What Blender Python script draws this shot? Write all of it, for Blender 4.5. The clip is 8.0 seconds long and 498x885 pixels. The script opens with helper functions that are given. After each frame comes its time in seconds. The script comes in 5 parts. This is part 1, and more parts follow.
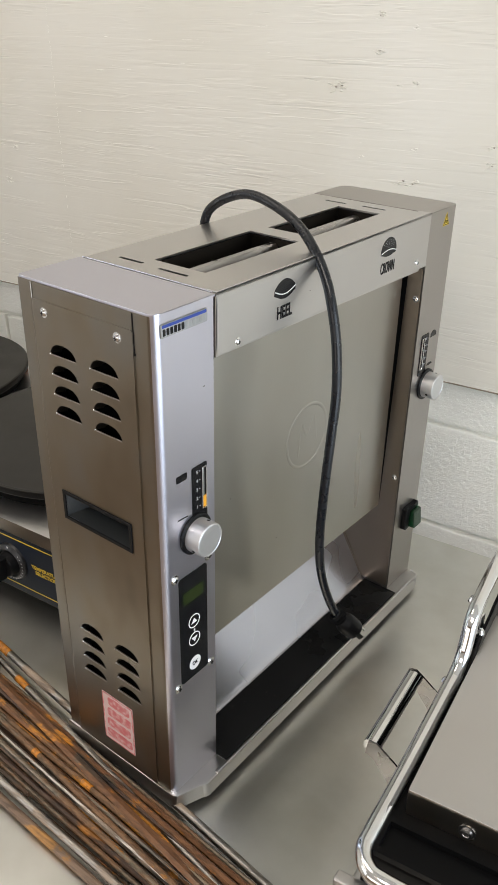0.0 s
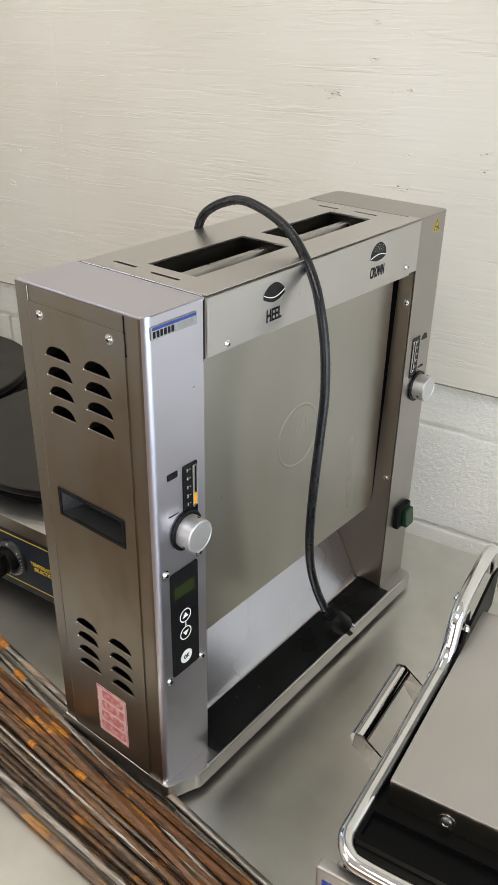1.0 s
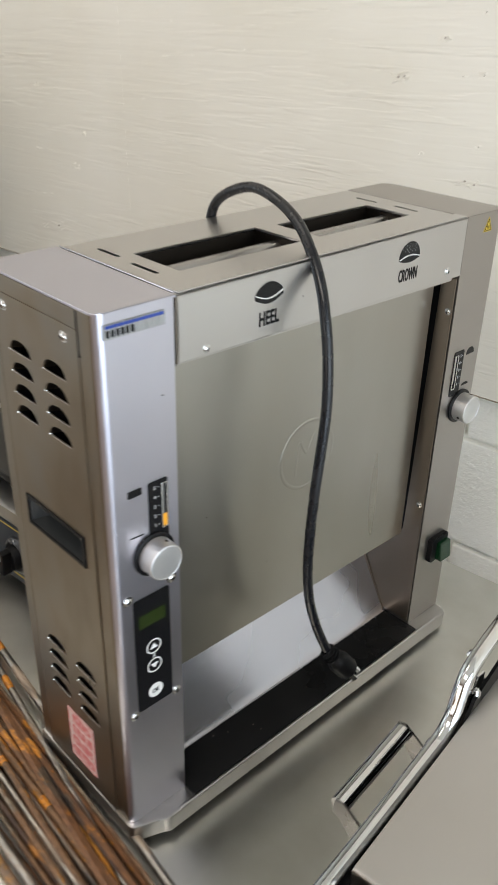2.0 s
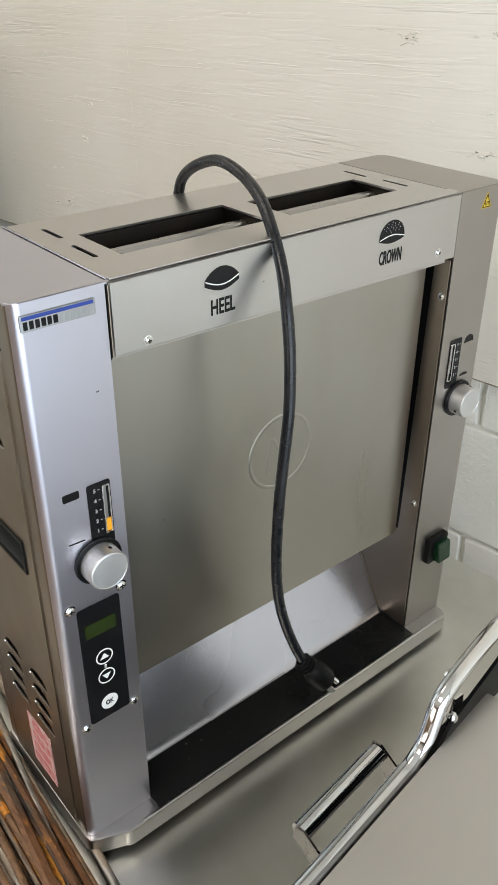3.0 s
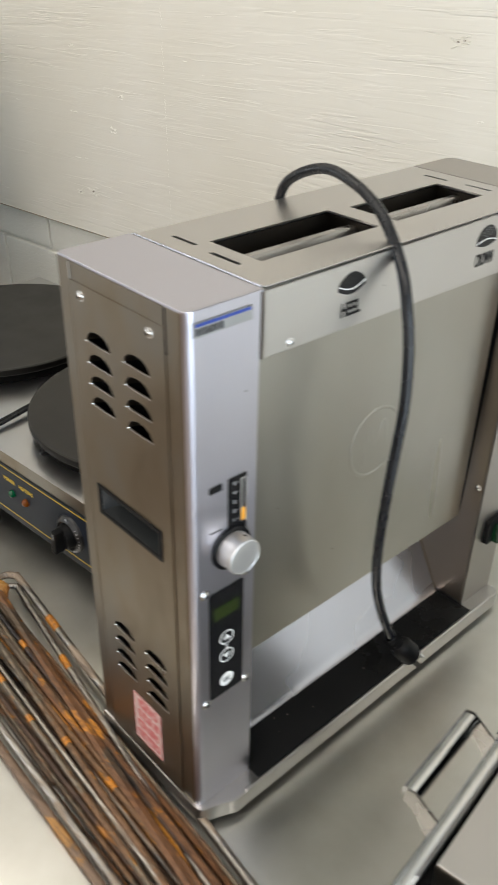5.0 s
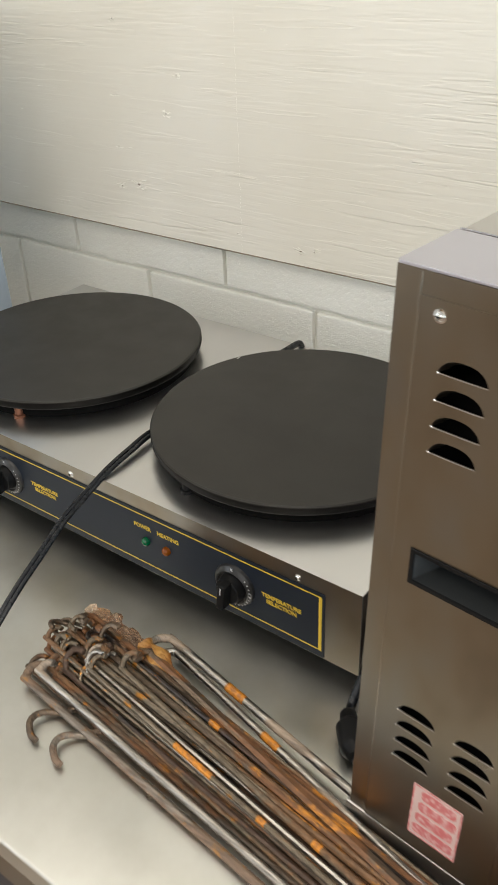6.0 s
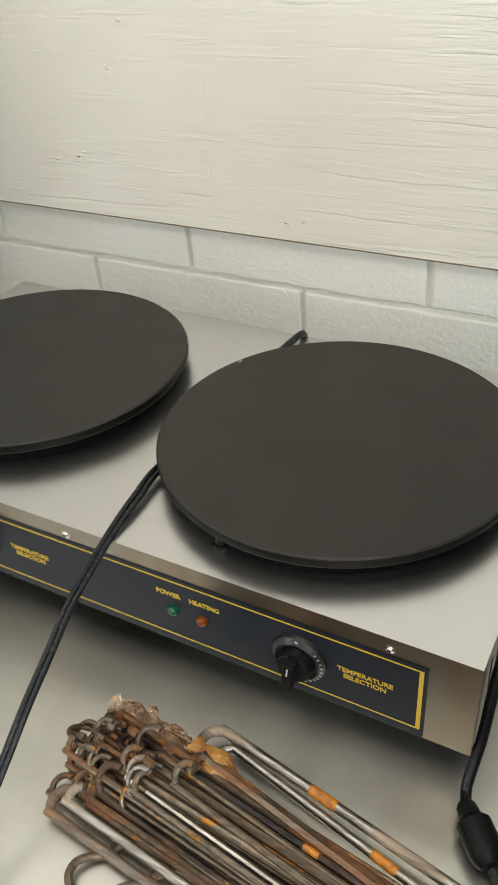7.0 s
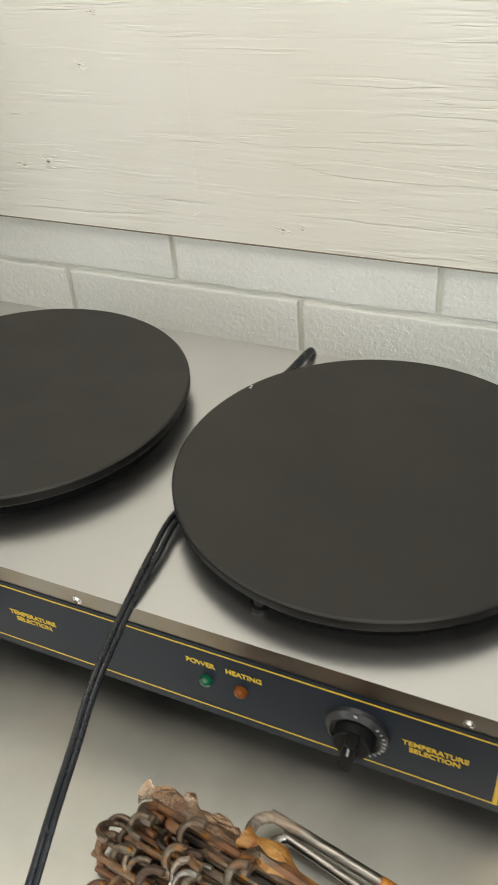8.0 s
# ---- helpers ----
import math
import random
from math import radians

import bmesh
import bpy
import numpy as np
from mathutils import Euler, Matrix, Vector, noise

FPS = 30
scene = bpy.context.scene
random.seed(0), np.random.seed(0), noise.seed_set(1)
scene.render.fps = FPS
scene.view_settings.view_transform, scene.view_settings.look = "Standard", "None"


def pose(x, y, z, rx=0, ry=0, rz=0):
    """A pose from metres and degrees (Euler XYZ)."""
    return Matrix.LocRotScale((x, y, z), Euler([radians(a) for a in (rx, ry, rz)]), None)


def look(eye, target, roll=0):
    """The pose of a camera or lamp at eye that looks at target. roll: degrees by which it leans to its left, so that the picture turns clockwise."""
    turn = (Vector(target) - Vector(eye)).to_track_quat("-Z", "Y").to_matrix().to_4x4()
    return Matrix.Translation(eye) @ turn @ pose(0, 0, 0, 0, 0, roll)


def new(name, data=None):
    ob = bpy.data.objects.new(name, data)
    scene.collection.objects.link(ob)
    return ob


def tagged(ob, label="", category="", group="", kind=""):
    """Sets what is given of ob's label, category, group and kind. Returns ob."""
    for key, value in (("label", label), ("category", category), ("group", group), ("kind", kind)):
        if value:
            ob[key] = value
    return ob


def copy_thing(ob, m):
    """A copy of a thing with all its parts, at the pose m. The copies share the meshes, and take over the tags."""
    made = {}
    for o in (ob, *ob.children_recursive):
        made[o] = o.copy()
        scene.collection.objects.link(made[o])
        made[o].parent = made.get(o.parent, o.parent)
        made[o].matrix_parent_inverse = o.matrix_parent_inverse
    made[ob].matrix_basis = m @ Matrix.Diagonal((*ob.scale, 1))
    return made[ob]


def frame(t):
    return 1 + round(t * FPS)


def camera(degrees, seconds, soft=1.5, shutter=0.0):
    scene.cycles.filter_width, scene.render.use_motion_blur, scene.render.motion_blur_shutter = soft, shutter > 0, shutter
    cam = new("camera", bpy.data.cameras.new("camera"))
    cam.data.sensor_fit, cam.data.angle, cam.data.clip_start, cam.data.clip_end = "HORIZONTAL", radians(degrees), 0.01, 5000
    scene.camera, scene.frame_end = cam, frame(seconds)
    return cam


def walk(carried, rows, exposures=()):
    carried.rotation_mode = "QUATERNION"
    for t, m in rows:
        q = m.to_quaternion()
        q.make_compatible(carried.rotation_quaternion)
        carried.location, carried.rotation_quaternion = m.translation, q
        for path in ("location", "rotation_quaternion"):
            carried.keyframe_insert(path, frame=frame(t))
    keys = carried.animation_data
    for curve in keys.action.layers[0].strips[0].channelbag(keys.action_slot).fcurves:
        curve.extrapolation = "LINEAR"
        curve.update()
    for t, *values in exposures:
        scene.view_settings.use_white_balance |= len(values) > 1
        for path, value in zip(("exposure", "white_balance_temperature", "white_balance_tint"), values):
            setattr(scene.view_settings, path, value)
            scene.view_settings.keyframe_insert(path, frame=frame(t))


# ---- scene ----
cam = camera(33.75, 8.0, shutter=0.4)
PATH = [
    (0, (0.4547, -1.1883, 1.6689), (-0.1257, -0.3030, 1.1037), -0.38),
    (0.5, (0.4684, -1.1885, 1.6773), (-0.1152, -0.3051, 1.1125), -0.15),
    (1, (0.4783, -1.1962, 1.6769), (-0.1102, -0.3150, 1.1138), -0.32),
    (1.5, (0.4878, -1.1819, 1.6744), (-0.1292, -0.3202, 1.1116), -0.24),
    (2, (0.5048, -1.0628, 1.6513), (-0.1968, -0.2726, 1.0827), 0.13),
    (2.2, (0.5081, -0.9990, 1.6356), (-0.2195, -0.2447, 1.0509), 0.07),
    (3.3, (0.5223, -0.9667, 1.6459), (-0.2196, -0.2401, 1.0444), -0.92),
    (3.5, (0.5251, -0.9711, 1.6513), (-0.2178, -0.2449, 1.0507), -0.65),
    (4, (0.5261, -0.9828, 1.6561), (-0.2127, -0.2494, 1.0591), -0.09),
    (4.2, (0.5260, -0.9905, 1.6566), (-0.2101, -0.2547, 1.0592), 0.03),
    (5.3, (0.3387, -1.1332, 1.6751), (-0.3227, -0.3573, 1.0423), -0.44),
    (5.5, (0.2471, -1.1686, 1.6670), (-0.3920, -0.3732, 1.0354), -0.94),
    (5.6, (0.2170, -1.1791, 1.6654), (-0.4141, -0.3772, 1.0339), -1.64),
    (6, (0.1210, -1.1481, 1.6382), (-0.4926, -0.3419, 0.9950), -2.32),
    (6.3, (0.0641, -1.0825, 1.6279), (-0.5658, -0.3000, 0.9714), -3.30),
    (6.5, (0.0143, -1.0640, 1.6289), (-0.6025, -0.2803, 0.9615), -3.42),
    (7, (-0.1034, -1.0409, 1.6012), (-0.5979, -0.2011, 0.9011), -4.52),
    (7.5, (-0.1818, -1.0177, 1.5972), (-0.5704, -0.1423, 0.8742), -3.92),
    (8, (-0.2207, -0.9809, 1.5917), (-0.6434, -0.1163, 0.8750), -4.44),
]
walk(cam, [(t, look(eye, target, roll)) for t, eye, target, roll in PATH], [(0, -0.14, 6500, 11), (4.2, -0.1, 6500, 9), (5.3, 0.07, 6500, 9), (6.0, 0.18, 6500, 8), (6.5, 0.20, 6500, 7), (8, 0.25, 6450, 6)])

# ---- light ----
world = bpy.data.worlds.new("world")
scene.world = world
world.use_nodes = True
wn = world.node_tree
sky = wn.nodes.new("ShaderNodeTexSky")
sky.sky_type, sky.sun_disc = "NISHITA", False
sky.sun_elevation, sky.sun_rotation = radians(40), radians(120)
wn.links.new(sky.outputs["Color"], wn.nodes["Background"].inputs["Color"])
wn.nodes["Background"].inputs["Strength"].default_value = 0.1


def area(name, m, sx, sy, watts, colour):
    lamp = bpy.data.lights.new(name, "AREA")
    lamp.shape, lamp.size, lamp.size_y, lamp.energy, lamp.color = "RECTANGLE", sx, sy, watts, colour
    ob = new(name, lamp)
    ob.matrix_basis = m
    return ob


area("daylight_door", look((2.38, -1.5, 1.25), (0, -1.15, 1.0)), 2.5, 2.2, 65, (0.77, 0.89, 1.0))
# unseen south opening, added to light the north wall from the front
area("south_fill_window", look((-0.3, -3.97, 1.65), (-0.3, 0, 1.1)), 3.2, 1.5, 24, (1.0, 0.91, 0.81))
area("daylight_side_window", look((-2.28, -2.7, 1.85), (0, -2.3, 1.5)), 1.3, 1.1, 13, (0.96, 0.98, 1.0))
# tubes out of view, added to light the wall and table from above
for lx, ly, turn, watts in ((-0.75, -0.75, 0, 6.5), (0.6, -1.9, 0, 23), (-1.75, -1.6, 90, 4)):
    area("added_ceiling_tubes", pose(lx, ly, 2.70, 0, 0, turn), 1.3, 0.6, watts, (1.0, 0.93, 0.84))

# ---- materials ----


def mat(name, colour, rough=0.5, metal=0.0):
    m = bpy.data.materials.new(name)
    m.use_nodes = True
    b = m.node_tree.nodes["Principled BSDF"]
    b.inputs["Base Color"].default_value = (*colour, 1)
    b.inputs["Roughness"].default_value, b.inputs["Metallic"].default_value = rough, metal
    return m


def node(m, kind, **inputs):
    n = m.node_tree.nodes.new(kind)
    for k, v in inputs.items():
        n.inputs[k.replace("_", " ")].default_value = v
    return n


def wire(m, a, b):
    m.node_tree.links.new(a, b)


def grain(m, scale, stretch=(1, 1, 1), detail=4.0, rough=0.6, coords="Object"):
    """A noise over the object's own coordinates, drawn out along one axis."""
    tc = node(m, "ShaderNodeTexCoord")
    mp = node(m, "ShaderNodeMapping")
    mp.inputs["Scale"].default_value = stretch
    nz = node(m, "ShaderNodeTexNoise", Scale=scale, Detail=detail, Roughness=rough)
    wire(m, tc.outputs[coords], mp.inputs["Vector"])
    wire(m, mp.outputs["Vector"], nz.inputs["Vector"])
    return nz.outputs["Fac"]


def ramp(m, fac, stops, way="EASE"):
    r = node(m, "ShaderNodeValToRGB")
    r.color_ramp.interpolation = way
    el = r.color_ramp.elements
    while len(el) < len(stops):
        el.new(0.5)
    for e, (p, c) in zip(el, stops):
        e.position, e.color = p, (*c, 1) if len(c) == 3 else c
    wire(m, fac, r.inputs["Fac"])
    return r.outputs["Color"]


def grey(v):
    return (v, v, v)


def into(m, socket, name):
    wire(m, socket, m.node_tree.nodes["Principled BSDF"].inputs[name])


def bump(m, heights):
    """heights: (socket, strength, distance), laid over one another."""
    last = None
    for fac, strength, distance in heights:
        b = node(m, "ShaderNodeBump", Strength=strength, Distance=distance)
        wire(m, fac, b.inputs["Height"])
        if last:
            wire(m, last, b.inputs["Normal"])
        last = b.outputs["Normal"]
    into(m, last, "Normal")


def mixed(m, fac, a, b):
    n = m.node_tree.nodes.new("ShaderNodeMix")
    n.data_type = "RGBA"
    for socket, v in ((n.inputs["Factor"], fac), (n.inputs["A"], a), (n.inputs["B"], b)):
        if hasattr(v, "links"):
            wire(m, v, socket)
        else:
            socket.default_value = (*v, 1) if isinstance(v, tuple) else v
    return n.outputs["Result"]


def steel(name, along=(1, 1, 1), tone=0.56, rough=0.3, spread=0.1, warm=0.03, cloud=7.0, brush=0.08):
    m = mat(name, (tone + warm, tone, tone - warm), rough, 1.0)
    fine, smear = grain(m, 900, along, 2), grain(m, cloud, detail=2.0, rough=0.5)
    into(m, ramp(m, smear, [(0.15, grey(rough - spread * 0.8)), (0.85, grey(rough + spread * 0.8))], "B_SPLINE"), "Roughness")
    low, high = tone * 0.90, tone * 1.07
    into(m, ramp(m, smear, [(0.15, (low + warm * 1.3, low, low - warm * 1.3)), (0.85, (high + warm, high, high - warm))], "B_SPLINE"), "Base Color")
    bump(m, [(fine, brush, 0.0003)])
    return m


# bluish daylight reflected in the left housing is put into this colour
STEEL_V = steel("blue_lit_upright_steel", (1, 1, 0.02), 0.6, 0.33, 0.08, -0.04)
into(STEEL_V, ramp(STEEL_V, grain(STEEL_V, 7, detail=2.0, rough=0.5), [(0.15, (0.535, 0.53, 0.60)), (0.85, (0.625, 0.62, 0.70))], "B_SPLINE"), "Base Color")
# right housing is the same steel; its darker reflection sits in the colour
STEEL_RIGHT = steel("shaded_housing_steel", (1, 1, 0.02), 0.36, 0.33, 0.06, 0.02)
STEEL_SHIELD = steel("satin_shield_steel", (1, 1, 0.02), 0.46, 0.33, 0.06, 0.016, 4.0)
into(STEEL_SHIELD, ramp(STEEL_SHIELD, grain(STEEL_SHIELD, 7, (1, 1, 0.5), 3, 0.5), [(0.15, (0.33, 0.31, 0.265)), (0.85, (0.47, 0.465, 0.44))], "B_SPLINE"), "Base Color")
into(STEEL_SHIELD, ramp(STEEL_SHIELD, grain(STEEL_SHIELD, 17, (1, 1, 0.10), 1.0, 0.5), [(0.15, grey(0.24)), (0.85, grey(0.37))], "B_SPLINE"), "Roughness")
STEEL_H = steel("brushed_steel_lengthwise", (0.02, 1, 1), 0.53, 0.32, 0.1, 0.013)
STEEL_TABLE = steel("table_steel", (0.03, 1, 1), 0.64, 0.35, 0.22, 0.018, 6.0)
stain = grain(STEEL_TABLE, 10, detail=4, rough=0.6)
into(STEEL_TABLE, ramp(STEEL_TABLE, stain, [(0.15, (0.54, 0.525, 0.47)), (0.85, (0.77, 0.765, 0.73))], "B_SPLINE"), "Base Color")
# darker, browner steel: the dark room it mirrors is put into the colour
STEEL_SHADED = steel("shaded_brushed_steel", (1, 1, 0.02), 0.44, 0.3, 0.08, 0.03, 8.0)
side_blot = grain(STEEL_SHADED, 9, (1, 1, 0.6), 3, 0.55)
into(STEEL_SHADED, ramp(STEEL_SHADED, side_blot, [(0.22, (0.14, 0.118, 0.09)), (0.40, (0.295, 0.242, 0.178)), (0.55, (0.268, 0.246, 0.214)), (0.78, (0.30, 0.293, 0.282))], "B_SPLINE"), "Base Color")
# brightened and blued in colour for the daylight the chute mirrors
STEEL_CHUTE = steel("daylit_chute_steel", (0.02, 1, 1), 0.6, 0.27, 0.06, -0.02)
into(STEEL_CHUTE, ramp(STEEL_CHUTE, grain(STEEL_CHUTE, 7, detail=2.0, rough=0.5), [(0.15, (0.46, 0.46, 0.495)), (0.85, (0.54, 0.54, 0.59))], "B_SPLINE"), "Base Color")
STEEL_GRIDDLE = steel("griddle_steel", (0.03, 1, 1), 0.68, 0.3, 0.06, 0.002, 7.0)
STEEL_LID = steel("grill_lid_steel", (1, 0.02, 1), 0.55, 0.38, 0.08, 0.015)
CHROME = steel("polished_chrome", (1, 1, 1), 0.78, 0.09, 0.05, 0.0, 20.0, 0.01)
LOUVER = steel("dull_pressed_steel", (1, 1, 1), 0.3, 0.45, 0.06, 0.03, 30.0)
ALU = steel("turned_aluminium", (1, 1, 1), 0.68, 0.46, 0.08, 0.0, 60.0, 0.03)
# darker, browner steel for the jamb, cheek flange and hood edge
JAMB = steel("brown_steel_jamb", (1, 1, 0.02), 0.31, 0.4, 0.06, 0.05)
# near-black steel for the rims of the hot plates
RIM = steel("near_black_rim", (1, 1, 1), 0.016, 0.5, 0.06, 0.0008, 14.0)
BLUESTEEL = mat("blue_grey_enamel", (0.36, 0.44, 0.54), 0.4)
into(BLUESTEEL, mixed(BLUESTEEL, grain(BLUESTEEL, 5, detail=4), (0.34, 0.42, 0.52), (0.40, 0.47, 0.56)), "Base Color")
COPPER = mat("coppery_bolt", (0.20, 0.085, 0.05), 0.5, 0.6)
# strap tone is darkened for the reflections on the grip's end plates
GRIP = steel("dark_strap_steel", (1, 1, 1), 0.4, 0.28, 0.08, 0.01, 30.0)
BADGE = steel("badge_chrome", (1, 1, 1), 0.4, 0.3, 0.06, -0.01, 60.0, 0.02)
# near-black steel for the bun slot liners
LINER_STEEL = steel("near_black_liner_steel", (1, 1, 1), 0.03, 0.45, 0.1, 0.004)
TRAY = mat("dark_tray_coating", (0.011, 0.0112, 0.0115), 0.26)
TRAY.node_tree.nodes["Principled BSDF"].inputs["Specular IOR Level"].default_value = 0.4
into(TRAY, ramp(TRAY, grain(TRAY, 14), [(0.3, grey(0.22)), (0.7, grey(0.42))]), "Roughness")
BLACK = mat("black_plastic", (0.005, 0.005, 0.0055), 0.42)
BLACK.node_tree.nodes["Principled BSDF"].inputs["Specular IOR Level"].default_value = 0.17
bump(BLACK, [(grain(BLACK, 900), 0.1, 0.0004)])
CAST = mat("black_cast_coating", (0.004, 0.004, 0.0042), 0.35)
CAST.node_tree.nodes["Principled BSDF"].inputs["Specular IOR Level"].default_value = 0.07
bump(CAST, [(grain(CAST, 500), 0.1, 0.0004)])
GLOSS = mat("black_print_film", (0.007, 0.007, 0.008), 0.25)
GLOSS.node_tree.nodes["Principled BSDF"].inputs["Specular IOR Level"].default_value = 0.2
RUBBER = mat("black_rubber_cord", (0.007, 0.008, 0.0105), 0.4)
RUBBER.node_tree.nodes["Principled BSDF"].inputs["Specular IOR Level"].default_value = 0.42
into(RUBBER, ramp(RUBBER, grain(RUBBER, 45), [(0.35, grey(0.2)), (0.7, grey(0.4))]), "Roughness")
bump(RUBBER, [(grain(RUBBER, 300), 0.15, 0.0006)])
DIAL = mat("satin_black_dial", (0.012, 0.012, 0.013), 0.3)
# the dark in the gaps and under the hot plates, put into one black
MATT = mat("shade_matt_black", (0.003, 0.003, 0.003), 0.85)
MATT.node_tree.nodes["Principled BSDF"].inputs["Specular IOR Level"].default_value = 0.06
IRON = mat("seasoned_cast_iron", (0.02, 0.018, 0.015), 0.5)
IRON.node_tree.nodes["Principled BSDF"].inputs["Specular IOR Level"].default_value = 0.19
into(IRON, ramp(IRON, grain(IRON, 9, detail=6), [(0.3, (0.029, 0.0275, 0.0245)), (0.7, (0.034, 0.0323, 0.0285))]), "Base Color")
into(IRON, ramp(IRON, grain(IRON, 16), [(0.3, grey(0.38)), (0.7, grey(0.46))]), "Roughness")
bump(IRON, [(grain(IRON, 700), 0.12, 0.0006)])
CUP = mat("dark_grey_plastic", (0.02, 0.022, 0.023), 0.35)
CRATE = mat("dark_crate_plastic", (0.018, 0.022, 0.035), 0.35)
bump(CRATE, [(grain(CRATE, 200), 0.1, 0.001)])
NAVY = mat("dark_blue_panel_film", (0.013, 0.017, 0.025), 0.4)
NAVY.node_tree.nodes["Principled BSDF"].inputs["Specular IOR Level"].default_value = 0.17
YELLOW = mat("yellow_print", (0.58, 0.4, 0.03), 0.45)
WHITE = mat("white_print", (0.8, 0.8, 0.78), 0.45)
GREYP = mat("grey_print", (0.38, 0.38, 0.39), 0.5)
BLUE = mat("blue_enamel", (0.02, 0.05, 0.28), 0.25)
ORANGE = mat("orange_pointer", (0.85, 0.38, 0.02), 0.4)
LCD = mat("green_display", (0.018, 0.031, 0.005), 0.25)
GREEN = mat("green_rocker", (0.003, 0.03, 0.010), 0.25)
GREENLED = mat("green_lens", (0.0, 0.07, 0.025), 0.15)
AMBERLED = mat("amber_lens", (0.15, 0.04, 0.003), 0.2)
AMBERLED.node_tree.nodes["Principled BSDF"].inputs["Specular IOR Level"].default_value = 0.25
PINK = mat("pink_label", (0.5, 0.125, 0.125), 0.55)
into(PINK, ramp(PINK, grain(PINK, 170, detail=4), [(0.42, (0.47, 0.12, 0.12)), (0.68, (0.56, 0.33, 0.31))]), "Base Color")
PINKPALE = mat("pale_label_wear", (0.52, 0.37, 0.34), 0.6)
TAPE = mat("yellowed_tape", (0.5, 0.25, 0.05), 0.28)
into(TAPE, ramp(TAPE, grain(TAPE, 60), [(0.3, (0.24, 0.09, 0.02)), (0.7, (0.46, 0.24, 0.06))]), "Base Color")
bump(TAPE, [(grain(TAPE, 120), 0.6, 0.003)])
ORANGETAPE = mat("orange_tape", (0.62, 0.22, 0.02), 0.45)
into(ORANGETAPE, ramp(ORANGETAPE, grain(ORANGETAPE, 160, detail=4), [(0.38, (0.33, 0.13, 0.03)), (0.55, (0.56, 0.21, 0.02))]), "Base Color")
FILM = mat("crumpled_clear_wrap", (0.72, 0.47, 0.30), 0.10)
FILM.node_tree.nodes["Principled BSDF"].inputs["Transmission Weight"].default_value = 0.92
bump(FILM, [(grain(FILM, 90), 0.8, 0.004)])

PLY = mat("painted_plywood", (0.72, 0.69, 0.61), 0.5)
ply_wide = grain(PLY, 17, (0.13, 1, 1), 5, 0.6)
ply_spot = grain(PLY, 2.2, (1, 1, 1), 3)
into(PLY, mixed(PLY, ramp(PLY, ply_spot, [(0.35, grey(0.0)), (0.7, grey(1.0))]), (0.71, 0.68, 0.605), (0.76, 0.735, 0.675)), "Base Color")
# torn grain: long creases that gather in drifts, with smooth paint between
ply_drift = ramp(PLY, grain(PLY, 4.2, (0.3, 1, 1), 4, 0.6), [(0.40, grey(0.12)), (0.62, grey(1.0))])
ply_crease = ramp(PLY, grain(PLY, 40, (0.06, 1, 1), 4, 0.58), [(0.30, grey(0.5)), (0.41, grey(0.85)), (0.455, grey(0.1)), (0.53, grey(0.5)), (0.57, grey(0.5)), (0.63, grey(0.8)), (0.665, grey(0.3)), (0.74, grey(0.5))])
ply_mask = mixed(PLY, ply_drift, (0.5, 0.5, 0.5), ply_crease)
# short sharp splinters, fewer
ply_slit = ramp(PLY, grain(PLY, 75, (0.075, 1, 1), 4, 0.6), [(0.30, grey(0.0)), (0.335, grey(1.0))])
ply_tear = mixed(PLY, ramp(PLY, grain(PLY, 9.0, (0.4, 1, 1), 3), [(0.44, grey(0.0)), (0.56, grey(1.0))]), (1.0, 1.0, 1.0), ply_slit)
bump(PLY, [(ply_mask, 0.56, 0.0023), (ply_tear, 0.65, 0.002), (grain(PLY, 150, (0.12, 1, 1), 4), 0.13, 0.001), (ply_wide, 0.14, 0.004)])
KNOT = mat("bare_knot", (0.22, 0.18, 0.14), 0.7)
bump(KNOT, [(grain(KNOT, 300), 0.8, 0.002)])

PAINT = mat("painted_block", (0.74, 0.74, 0.69), 0.6)
into(PAINT, mixed(PAINT, grain(PAINT, 6, detail=5), (0.87, 0.86, 0.79), (0.91, 0.905, 0.86)), "Base Color")
pits = ramp(PAINT, grain(PAINT, 110, detail=2, rough=0.5), [(0.28, grey(0.0)), (0.42, grey(1.0))])
bump(PAINT, [(grain(PAINT, 125, detail=3, rough=0.6), 0.75, 0.0042), (grain(PAINT, 330, detail=2), 0.35, 0.002), (pits, 0.3, 0.003), (grain(PAINT, 40, detail=3), 0.3, 0.005)])
MORTAR = mat("painted_mortar", (0.86, 0.855, 0.79), 0.65)
bump(MORTAR, [(grain(MORTAR, 120, detail=5), 0.6, 0.004)])

CONCRETE = mat("concrete_floor", (0.3, 0.28, 0.25), 0.55)
into(CONCRETE, ramp(CONCRETE, grain(CONCRETE, 3, detail=8), [(0.3, (0.20, 0.145, 0.10)), (0.7, (0.36, 0.28, 0.21))]), "Base Color")
bump(CONCRETE, [(grain(CONCRETE, 60), 0.2, 0.003)])
TIMBER = mat("brown_boarding", (0.16, 0.09, 0.05), 0.55)
into(TIMBER, ramp(TIMBER, grain(TIMBER, 6, (1, 1, 0.1)), [(0.3, (0.17, 0.11, 0.065)), (0.7, (0.33, 0.22, 0.135))]), "Base Color")
# strip colour for the shadow line under the boards
EDGE_SHADE = mat("board_edge_shade", (0.34, 0.27, 0.2), 0.7)
bump(EDGE_SHADE, [(grain(EDGE_SHADE, 200, (0.2, 1, 1)), 0.5, 0.002)])
CEIL = mat("ceiling_paint", (0.72, 0.7, 0.66), 0.7)
bump(CEIL, [(grain(CEIL, 80), 0.2, 0.003)])


